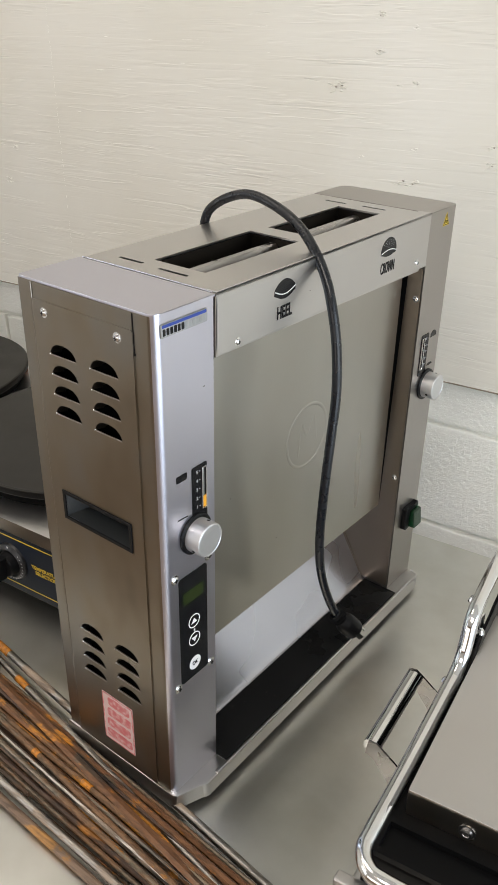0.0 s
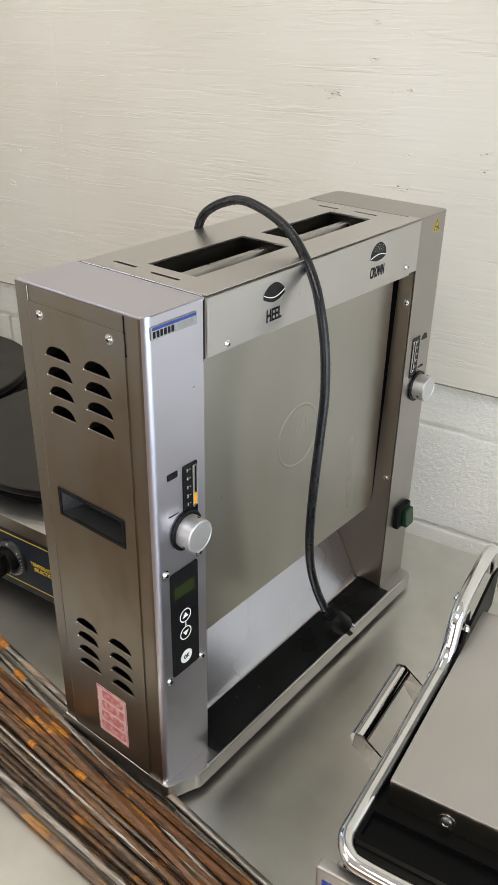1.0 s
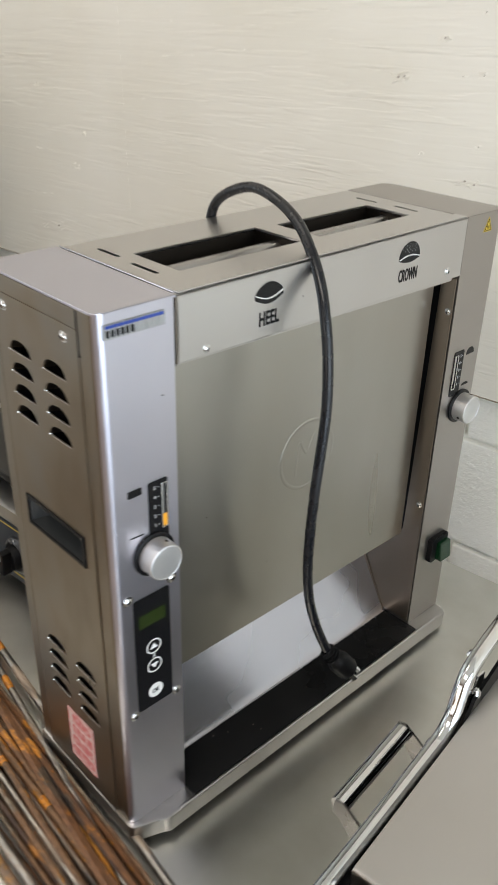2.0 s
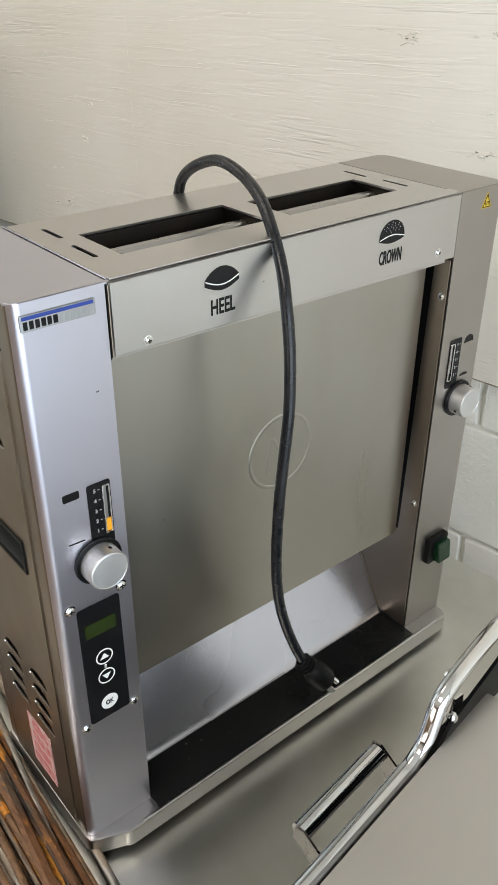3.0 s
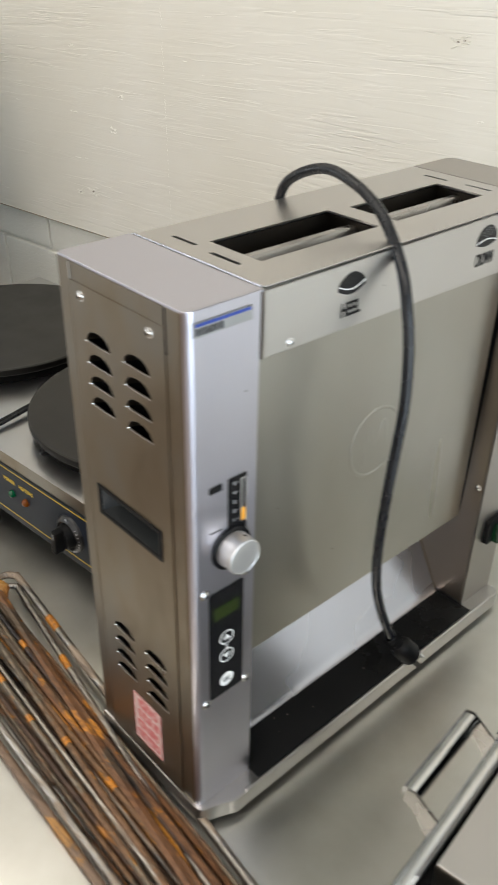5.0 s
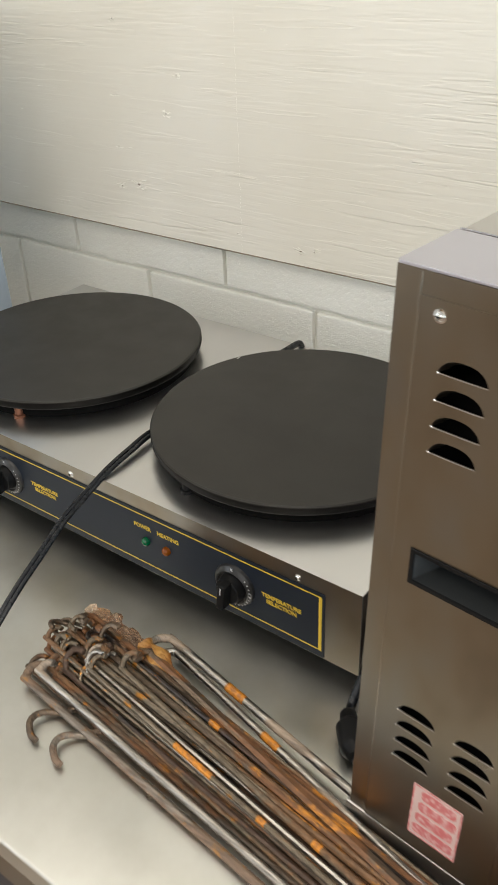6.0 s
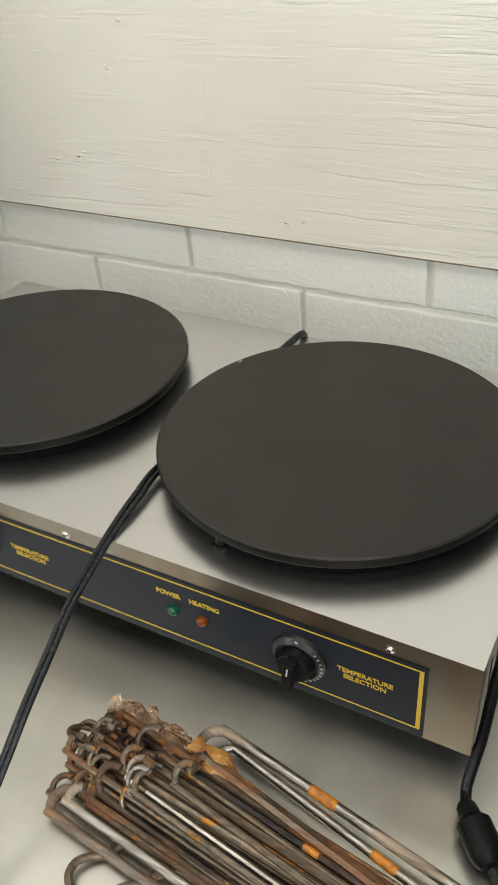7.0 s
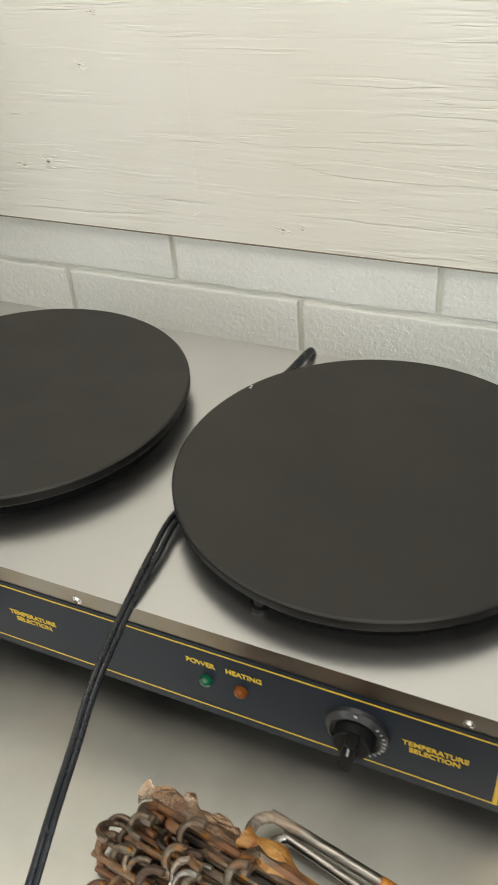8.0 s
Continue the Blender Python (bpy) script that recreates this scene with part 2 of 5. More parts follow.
def rusty(name, dark, rust, bright, share, rough, metal, streak=0.2):
    m = mat(name, dark, rough, metal)
    big, small = grain(m, 22, (0.35, 1, 1), 5), grain(m, 300, (streak, 1, 1), 3)
    info = node(m, "ShaderNodeObjectInfo")
    add = node(m, "ShaderNodeMath")
    add.operation = "MULTIPLY_ADD"
    wire(m, info.outputs["Random"], add.inputs[0])
    add.inputs[1].default_value = 0.16
    run = node(m, "ShaderNodeSeparateXYZ")
    wire(m, node(m, "ShaderNodeTexCoord").outputs["Object"], run.inputs[0])
    far = node(m, "ShaderNodeMath")
    far.operation = "MULTIPLY_ADD"
    wire(m, run.outputs["X"], far.inputs[0])
    far.inputs[1].default_value = 0.2 if metal < 0.9 else 0.05
    wire(m, big, far.inputs[2])
    wire(m, far.outputs[0], add.inputs[2])
    base = ramp(m, add.outputs[0], [(share, dark), (share + 0.06, rust), (share + 0.2, rust), (share + 0.25, bright)])
    fleck = ramp(m, grain(m, 85, (0.45, 1, 1), 5, 0.7), [(0.585, grey(0.0)), (0.66, grey(1.0))])
    base = mixed(m, fleck, base, tuple(0.75 * c for c in bright)) if metal < 0.9 else base
    fine = ramp(m, small, [(0.32, grey(0.42)), (0.62, grey(1.0))])
    mul = m.node_tree.nodes.new("ShaderNodeMix")
    mul.data_type, mul.blend_type = "RGBA", "MULTIPLY"
    mul.inputs["Factor"].default_value = 0.8
    wire(m, base, mul.inputs["A"])
    wire(m, fine, mul.inputs["B"])
    into(m, mul.outputs["Result"], "Base Color")
    into(m, ramp(m, add.outputs[0], [(share, grey(rough)), (share + 0.1, grey(0.58))]), "Roughness")
    into(m, ramp(m, add.outputs[0], [(share, grey(metal)), (share + 0.08, grey(0.0))]), "Metallic")
    bump(m, [(small, 0.25, 0.0006)])
    return m


RUST = rusty("rusty_iron", (0.17, 0.125, 0.088), (0.19, 0.085, 0.035), (0.62, 0.24, 0.025), 0.46, 0.36, 0.6)
RUSTB = rusty("brown_iron", (0.14, 0.10, 0.07), (0.16, 0.074, 0.034), (0.5, 0.2, 0.03), 0.47, 0.4, 0.6)
BARE = rusty("worn_bright_rod", (0.44, 0.41, 0.37), (0.36, 0.28, 0.21), (0.40, 0.28, 0.17), 0.6, 0.34, 1.0, 0.06)

TAN = rusty("tan_iron", (0.20, 0.16, 0.115), (0.19, 0.10, 0.047), (0.58, 0.24, 0.03), 0.5, 0.35, 0.65, 0.3)
DULLROD = rusty("dull_grey_iron", (0.22, 0.185, 0.15), (0.20, 0.13, 0.085), (0.4, 0.2, 0.06), 0.5, 0.42, 0.6, 0.1)
DARKROD = rusty("dark_iron", (0.06, 0.05, 0.045), (0.08, 0.045, 0.028), (0.4, 0.16, 0.03), 0.5, 0.32, 0.8, 0.2)

# ---- mesh helpers ----


def link(name, bm, material, parent=None, label="", smooth=True, even=True):
    bmesh.ops.recalc_face_normals(bm, faces=bm.faces)
    me = bpy.data.meshes.new(name)
    bm.to_mesh(me)
    bm.free()
    me.materials.append(material)
    if smooth:
        me.shade_smooth()
        me.set_sharp_from_angle(angle=radians(32))
    ob = new(name, me)
    ob.parent = parent
    if smooth and even:
        wn_mod = ob.modifiers.new("even_normals", "WEIGHTED_NORMAL")
        wn_mod.keep_sharp, wn_mod.weight = True, 80
    if label:
        ob["label"] = label
    return ob


def part(name, bm, material, parent, label=""):
    return link(name, bm, material, parent, label)


def empty(name, m, label, category, group=""):
    ob = new(name)
    ob.empty_display_size = 0.05
    ob.matrix_basis = m
    return tagged(ob, label, category, group)


def box(x0, x1, y0, y1, z0, z1, bevel=0.0, bm=None, seg=2):
    bm = bm or bmesh.new()
    m = Matrix.Translation(((x0 + x1) / 2, (y0 + y1) / 2, (z0 + z1) / 2)) @ Matrix.Diagonal((x1 - x0, y1 - y0, z1 - z0, 1))
    vs = bmesh.ops.create_cube(bm, size=1, matrix=m)["verts"]
    if bevel:
        es = list({e for v in vs for e in v.link_edges})
        bmesh.ops.bevel(bm, geom=es, offset=bevel, segments=seg, affect="EDGES", profile=0.5)
    return bm


def prism(pts, place, depth, bm=None, holes=(), bevel=0.0):
    """A plate: the outline pts (with holes) in two coordinates, place(u, v, w) gives the point, w from 0 to depth."""
    from mathutils.geometry import tessellate_polygon
    bm = bm or bmesh.new()
    loops = [list(pts), *[list(h) for h in holes]]
    flat = [p for lp in loops for p in lp]
    tris = tessellate_polygon([[Vector((*p, 0)) for p in lp] for lp in loops])
    lo = [bm.verts.new(place(*p, 0)) for p in flat]
    hi = [bm.verts.new(place(*p, depth)) for p in flat]
    for t in tris:
        for vs, order in ((lo, t), (hi, t[::-1])):
            try:
                bm.faces.new([vs[k] for k in order])
            except ValueError:
                pass
    start, rims = 0, []
    for lp in loops:
        n = len(lp)
        for k in range(n):
            a, b = start + k, start + (k + 1) % n
            bm.faces.new((lo[a], lo[b], hi[b], hi[a]))
            rims.append((hi[a], hi[b]))
        start += n
    if bevel:
        es = [e for a, b in rims if (e := bm.edges.get((a, b)))]
        bmesh.ops.bevel(bm, geom=es, offset=bevel, segments=2, affect="EDGES", profile=0.5)
    return bm


def rounded(u0, u1, v0, v1, r, seg=5):
    out = []
    for cu, cv, a0 in ((u1 - r, v1 - r, 0), (u0 + r, v1 - r, 90), (u0 + r, v0 + r, 180), (u1 - r, v0 + r, 270)):
        for k in range(seg + 1):
            a = radians(a0 + 90 * k / seg)
            out.append((cu + r * math.cos(a), cv + r * math.sin(a)))
    return out


def disc(cu, cv, r, seg=28):
    return [(cu + r * math.cos(2 * math.pi * k / seg), cv + r * math.sin(2 * math.pi * k / seg)) for k in range(seg)]


def lathe(profile, m=Matrix(), seg=32, bm=None):
    """Turns (radius, height) pairs round z, then lays the result out by m."""
    bm = bm or bmesh.new()
    rings = []
    for r, h in profile:
        if r < 1e-6:
            rings.append([bm.verts.new(m @ Vector((0, 0, h)))])
        else:
            rings.append([bm.verts.new(m @ Vector((r * math.cos(2 * math.pi * k / seg), r * math.sin(2 * math.pi * k / seg), h))) for k in range(seg)])
    for a, b in zip(rings, rings[1:]):
        for k in range(seg):
            j = (k + 1) % seg
            if len(a) == 1 and len(b) == 1:
                continue
            if len(a) == 1:
                bm.faces.new((a[0], b[k], b[j]))
            elif len(b) == 1:
                bm.faces.new((a[k], a[j], b[0]))
            else:
                bm.faces.new((a[k], a[j], b[j], b[k]))
    return bm


def toward(p, d):
    """A pose at p whose z points along d."""
    return Matrix.Translation(p) @ Vector(d).to_track_quat("Z", "Y").to_matrix().to_4x4()


def smooth_line(pts, steps=6):
    pts = [Vector(p) for p in pts]
    if len(pts) < 3:
        return pts
    ext = [2 * pts[0] - pts[1], *pts, 2 * pts[-1] - pts[-2]]
    out = []
    for a, b, c, d in zip(ext, ext[1:], ext[2:], ext[3:]):
        for k in range(steps):
            t = k / steps
            out.append(0.5 * (2 * b + (c - a) * t + (2 * a - 5 * b + 4 * c - d) * t**2 + (3 * b - a - 3 * c + d) * t**3))
    return [*out, pts[-1]]


def tube(pts, r, sides=12, steps=6, bm=None, wide=1.0, spin=0.0, taper=None):
    """A round or flat bar swept along a smoothed line."""
    bm = bm or bmesh.new()
    line = smooth_line(pts, steps)
    up, rings = Vector((0.0, 0.0, 1.0)), []
    for k, p in enumerate(line):
        d = (line[min(k + 1, len(line) - 1)] - line[max(k - 1, 0)]).normalized()
        u = up - d * up.dot(d)
        if u.length < 0.05:
            u = Vector((1.0, 0.0, 0.0)) - d * d.x
        u.normalize()
        up, v = u, d.cross(u)
        rr = r * (taper(k / (len(line) - 1)) if taper else 1)
        rings.append([bm.verts.new(p + rr * (math.sin(a) * u + wide * math.cos(a) * v)) for a in (spin + 2 * math.pi * j / sides for j in range(sides))])
    for a, b in zip(rings, rings[1:]):
        for k in range(sides):
            j = (k + 1) % sides
            bm.faces.new((a[k], a[j], b[j], b[k]))
    bm.faces.new(rings[0][::-1])
    bm.faces.new(rings[-1])
    return bm


def letters(text, size, m, stretch=1.0, lift=0.0002, spacing=1.0):
    """A bmesh of flat lettering, centred, laid out by m (x along the line, y up the letters, z off the surface)."""
    cu = bpy.data.curves.new("lettering", "FONT")
    cu.body, cu.size, cu.align_x, cu.align_y, cu.extrude, cu.space_character = text, size, "CENTER", "CENTER", lift, spacing
    cu.offset = size * 0.02
    ob = new("lettering", cu)
    bpy.context.view_layer.update()
    me = bpy.data.meshes.new_from_object(ob.evaluated_get(bpy.context.evaluated_depsgraph_get()))
    bpy.data.objects.remove(ob)
    bm = bmesh.new()
    bm.from_mesh(me)
    bpy.data.meshes.remove(me)
    bm.transform(m @ Matrix.Diagonal((stretch, 1, 1, 1)))
    return bm


def word(text, size, m, stretch, material, parent, fit=None):
    """Each letter is a part of its own; fit: the width and height that the whole word takes."""
    bm = letters(text, size, Matrix(), stretch)
    if fit:
        lo, hi = [[pick(v.co[k] for v in bm.verts) for k in (0, 1)] for pick in (min, max)]
        bm.transform(Matrix.Diagonal((fit[0] / (hi[0] - lo[0]), fit[1] / (hi[1] - lo[1]), 1, 1)) @ Matrix.Translation((-(lo[0] + hi[0]) / 2, -(lo[1] + hi[1]) / 2, 0)))
    bm.transform(m)
    todo = set(bm.verts)
    while todo:
        seed = next(v for v in bm.verts if v in todo)
        island, edge = {seed}, [seed]
        while edge:
            for e in edge.pop().link_edges:
                for v in e.verts:
                    if v not in island:
                        island.add(v)
                        edge.append(v)
        todo -= island
        one, seen = bmesh.new(), {}
        for v in bm.verts:
            if v in island:
                seen[v] = one.verts.new(v.co)
        for f in bm.faces:
            if f.verts[0] in island:
                one.faces.new([seen[v] for v in f.verts])
        part("letter", one, material, parent)
    bm.free()


def screw(parent, p, d, r=0.004):
    """A pan-head screw with a cross slot."""
    m = toward(p, d)
    s = part("screw", lathe([(r * 1.35, 0), (r * 1.35, 0.0004), (r, 0.0005), (r * 0.93, 0.0014), (r * 0.6, 0.0022), (0, 0.0025)], m, 18), CHROME, parent)
    cross = box(-r * 0.55, r * 0.55, -r * 0.09, r * 0.09, 0.0021, 0.0027)
    box(-r * 0.09, r * 0.09, -r * 0.55, r * 0.55, 0.0021, 0.0027, bm=cross)
    cross.transform(m)
    part("cross_slot", cross, BLACK, s)
    return s


# ---- room ----
TABLE_Z = 0.9


def structure(name, bm, material, label, category="wall"):
    return tagged(link(name, bm, material), label, category, kind="structure")


structure("floor", box(-2.3, 2.4, -4, 0.25, -0.1, 0.0), CONCRETE, "worn dark brown concrete floor", "floor")
structure("ceiling", box(-2.3, 2.4, -4, 0.25, 2.8, 2.9), CEIL, "plain white painted ceiling", "ceiling")
wall_north = structure("wall_north", box(-2.3, 2.4, 0.0445, 0.25, 0, 2.8), MORTAR, "white-painted concrete block wall with mortar joints")
west = prism([(-4, 0), (0.25, 0), (0.25, 2.8), (-4, 2.8)], lambda u, v, w: (-2.3 - w, u, v), 0.15, holes=[[(-3.35, 1.3), (-2.05, 1.3), (-2.05, 2.4), (-3.35, 2.4)]])
structure("wall_west", west, CEIL, "pale painted wall with a window opening")
east = prism([(-4, 0), (-2.8, 0), (-2.8, 2.4), (-0.2, 2.4), (-0.2, 0), (0.25, 0), (0.25, 2.8), (-4, 2.8)], lambda u, v, w: (2.4 + w, u, v), 0.15)
structure("wall_east", east, CEIL, "pale painted wall with a wide open doorway")
# the opening is added to let the fill light in
south = prism([(-2.3, 0), (2.4, 0), (2.4, 2.8), (-2.3, 2.8)], lambda u, v, w: (u, -4 - w, v), 0.15, holes=[[(-1.95, 0.88), (1.35, 0.88), (1.35, 2.42), (-1.95, 2.42)]])
structure("wall_south", south, TIMBER, "unseen brown boarded wall with a wide opening added for fill light")
structure("ground", box(-30, 30, -30, 30, -0.3, -0.12), CONCRETE, "grey concrete ground outside", "ground")

# lamp fittings out of view, added to go with the overhead light
lamp = empty("ceiling_light", pose(-0.75, -0.75, 2.8), "unseen white ceiling lamp with fluorescent tubes, added for overhead light", "lamp", "ceiling lights")
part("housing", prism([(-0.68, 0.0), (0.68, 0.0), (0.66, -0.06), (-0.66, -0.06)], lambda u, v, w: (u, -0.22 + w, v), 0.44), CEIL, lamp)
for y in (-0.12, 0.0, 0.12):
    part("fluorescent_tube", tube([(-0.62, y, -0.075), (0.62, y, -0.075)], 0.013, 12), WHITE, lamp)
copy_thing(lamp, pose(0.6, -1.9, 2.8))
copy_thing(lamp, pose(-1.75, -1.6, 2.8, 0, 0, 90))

# plywood boards over the blocks
BOARD_Z = 1.127
for x0, x1 in ((-1.972, -0.75004), (-0.74996, 0.46996), (0.47004, 1.69)):
    b = prism([(0.0, BOARD_Z + 0.0035), (0.0035, BOARD_Z), (0.033, BOARD_Z), (0.033, 2.35), (0.0, 2.35)], lambda u, v, w: (x0 + w, u, v), x1 - x0)
    board = tagged(link("plywood_board", b, PLY), "cream-painted plywood sheet with rough horizontal grain", "wall panel", "plywood boards", "structure")
    # brown strip stands for the shadow line along the board's lower edge
    part("shadow_strip", prism([(-0.0003, BOARD_Z + 0.0034), (0.0034, BOARD_Z - 0.0003), (0.0042, BOARD_Z + 0.0005), (0.0005, BOARD_Z + 0.0042)], lambda u, v, w: (x0 + w, u, v), x1 - x0), EDGE_SHADE, board, "brown strip standing for the shadow line at the lower edge")

# knots and nail holes in the boards
knots = [(-0.164, 1.559, 0.009), (-0.154, 1.561, 0.007), (-0.097, 1.609, 0.007), (-0.045, 1.434, 0.009), (-0.030, 1.431, 0.007), (-0.035, 1.567, 0.005), (0.086, 1.491, 0.006), (0.086, 1.466, 0.006), (-0.065, 1.565, 0.004), (-1.034, 1.214, 0.009), (-0.99, 1.222, 0.014), (-0.759, 1.165, 0.0035), (-0.624, 1.156, 0.009), (-0.596, 1.159, 0.008), (-0.098, 1.654, 0.006), (-1.015, 1.504, 0.006), (-0.043, 1.639, 0.004), (-0.117, 1.464, 0.003), (-0.031, 1.48, 0.004), (-0.907, 1.356, 0.007), (-0.876, 1.42, 0.006)]
kr = random.Random(3)
for x, z, r in knots:
    # torn fibres standing off the sheet round a small dark crack
    bm = bmesh.new()
    for k in range(3 if r < 0.005 else 7):
        cx, cz = x + r * kr.uniform(-1.3, 1.3), z + r * kr.uniform(-0.75, 0.75)
        half, tall, out, tilt = r * kr.uniform(0.35, 0.85), r * kr.uniform(0.10, 0.22), kr.uniform(0.0008, 0.0018), kr.uniform(-0.5, 0.5)
        rim = [bm.verts.new((cx + half * math.cos(a), 0.0004, cz + tall * math.sin(a) + tilt * half * math.cos(a))) for a in (2 * math.pi * j / 10 for j in range(10))]
        ridge = [bm.verts.new((cx - 0.5 * half, -out, cz - 0.5 * tilt * half + 0.2 * tall)), bm.verts.new((cx + 0.5 * half, -out * 0.8, cz + 0.5 * tilt * half + 0.2 * tall))]
        for j in range(10):
            i = (j + 1) % 10
            bm.faces.new((rim[j], rim[i], ridge[0 if rim[j].co.x + rim[i].co.x < 2 * cx else 1]))
        for j in (2, 7):
            bm.faces.new((rim[j], ridge[0], ridge[1]))
    one = tagged(link("knot", bm, PLY, even=False, smooth=False), "rough knot in the painted plywood", "knot", "knots in the plywood", "structure")
    crack = r * 0.3
    part("crack", prism([(x - crack, z), (x - 0.3 * crack, z + 0.45 * crack), (x + crack, z + 0.2 * crack), (x + 0.2 * crack, z - 0.4 * crack)], lambda u, v, w: (u, -0.0004 - w, v), 0.0002), KNOT, one, "dark crack")

# ---- table ----
table = empty("work_table", pose(0, 0, 0), "stainless steel work table with a scuffed top", "table")
TX0, TX1, TY0, TY1 = -1.75, 1.15, -0.932, -0.1
part("tabletop", box(TX0, TX1, TY0, TY1, TABLE_Z - 0.035, TABLE_Z, 0.004, seg=3), STEEL_TABLE, table)
# apron, shelf and legs get the steel with dark reflections in its colour
part("apron", box(TX0 + 0.01, TX1 - 0.01, TY0 + 0.006, TY0 + 0.03, TABLE_Z - 0.1, TABLE_Z - 0.036, 0.003), STEEL_SHADED, table)
part("undershelf", box(TX0 + 0.05, TX1 - 0.05, TY0 + 0.06, TY1 - 0.05, 0.28, 0.31, 0.004), STEEL_SHADED, table)
for x in (TX0 + 0.07, (TX0 + TX1) / 2, TX1 - 0.07):
    for y in (TY0 + 0.07, TY1 - 0.07):
        part("leg", lathe([(0, 0.0), (0.014, 0.0), (0.021, 0.05), (0.021, TABLE_Z - 0.036), (0, TABLE_Z - 0.036)], Matrix.Translation((x, y, 0)), 20), STEEL_SHADED, table)

crate = empty("storage_crate", pose(-0.62, -0.62, 0.31), "dark blue plastic crate on the shelf under the table", "crate")
part("shell", prism(rounded(-0.33, 0.33, -0.24, 0.24, 0.02), lambda u, v, w: (u, v, w), 0.47, holes=[rounded(-0.322, 0.322, -0.232, 0.232, 0.016)]), CRATE, crate)
part("rim", prism(rounded(-0.34, 0.34, -0.25, 0.25, 0.024), lambda u, v, w: (u, v, 0.455 + w), 0.018, holes=[rounded(-0.322, 0.322, -0.232, 0.232, 0.016)], bevel=0.003), CRATE, crate)
part("bottom", box(-0.32, 0.32, -0.23, 0.23, 0.002, 0.008), CRATE, crate)

# ---- bun toaster ----
toaster = empty("bun_toaster", pose(0.0611, -0.7386, TABLE_Z, 1.219, 0.369, 84.60), "tall stainless steel vertical bun toaster on a work table", "toaster")
TOP, LOW = 0.5632, 0.031
HL, HR, WIDE = 0.0686, 0.4459, 0.5130  # inner edges of the two housings, overall width


def on_front(u, v, w):
    return (u, -w, v)


def on_side(u, v, w):
    return (-w, u, v)


FRONT = Matrix(((1, 0, 0, 0), (0, 0, -1, 0), (0, 1, 0, 0), (0, 0, 0, 1)))


def front_at(x, z, y=0.0):
    return Matrix.Translation((x, y, z)) @ FRONT


def corner(cx, cy, r, a0, a1, n=8):
    return [(cx + r * math.cos(radians(a0 + (a1 - a0) * k / n)), cy + r * math.sin(radians(a0 + (a1 - a0) * k / n))) for k in range(n + 1)]


# left housing: a folded sheet, open where the side panel covers it
T = 0.0016
R = 0.008
outer = [(0, 0.032), *corner(R, R, R, 180, 270), (HL, 0), (HL, 0.162), (0, 0.162), (0, 0.138)]
inner = [(T, 0.138), (T, 0.162 - T), (HL - T, 0.162 - T), (HL - T, T), *corner(R, R, R - T, 270, 180), (T, 0.032)]
left = part("left_housing", prism(outer + inner, lambda u, v, w: (u, v, LOW + w), TOP - LOW - 0.002), STEEL_V, toaster)
# the side faces are the same sheet, with dark reflections in the colour
left.data.materials.append(STEEL_SHADED)
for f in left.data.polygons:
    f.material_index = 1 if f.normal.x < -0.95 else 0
part("side_header", box(0.0, T, 0.031, 0.139, 0.549, TOP - 0.0022), STEEL_SHADED, left)
# black sheet added so the louver slots look unlit inside
part("dark_lining_sheet", box(0.03, 0.032, 0.01, 0.15, LOW + 0.01, TOP - 0.01), BLACK, left)
cap = [*corner(R, R, R, 180, 270), (HL + 0.0022, 0), (HL + 0.0022, 0.163), *corner(0.004, 0.159, 0.004, 90, 180, 4)]
part("left_top_cap", prism(cap, lambda u, v, w: (u, v, TOP - 0.002 + w), 0.002, bevel=0.0005), STEEL_V, toaster)


def louver_hole(u, v, w=0.0338, h=0.0112):
    """A slot cut straight below and rounded over above, u running toward the back."""
    return [(u - w / 2 * math.cos(math.pi * k / 12), v + h * (1 - abs(math.cos(math.pi * k / 12)) ** 2.6) ** 0.6) for k in range(13)]


HOLES = [louver_hole(w, z) for w in (0.1096, 0.0587) for z in (0.4997, 0.4804, 0.4611, 0.4418)]
HOLES += [louver_hole(w, z) for w in (0.1076, 0.0567) for z in (0.1922, 0.1735, 0.1545, 0.136)]
GRIP_W, GRIP_V = (0.037, 0.1297), (0.3284, 0.3602)
grip_hole = [(GRIP_W[0] + 0.002, GRIP_V[0] + 0.002), (GRIP_W[1] - 0.002, GRIP_V[0] + 0.002), (GRIP_W[1] - 0.002, GRIP_V[1] - 0.002), (GRIP_W[0] + 0.002, GRIP_V[1] - 0.002)]
side = part("side_panel", prism(rounded(0.0228, 0.1452, LOW, 0.5462, 0.002), lambda u, v, w: on_side(u, v, w), 0.0014, holes=HOLES + [grip_hole]), STEEL_SHADED, toaster, "smudged brushed steel side panel, dark reflections put into its colour")
part("top_flap", box(-0.0005, 0.001, 0.0238, 0.1448, 0.541, TOP - 0.0022), STEEL_SHADED, left)
part("seam_slit", prism([(0.0222, 0.5255), (0.0229, 0.5255), (0.0236, TOP - 0.003), (0.0228, TOP - 0.003)], lambda u, v, w: on_side(u, v, w), 0.0005), BLACK, left)
part("seam_notch", prism(disc(0.0226, 0.5262, 0.0013, 10), lambda u, v, w: on_side(u, v, w), 0.0006), BLACK, left)
part("hem", tube([(-0.0009, 0.1446, LOW + 0.004), (-0.0009, 0.1446, 0.5605)], 0.0009, 8), STEEL_SHADED, side)
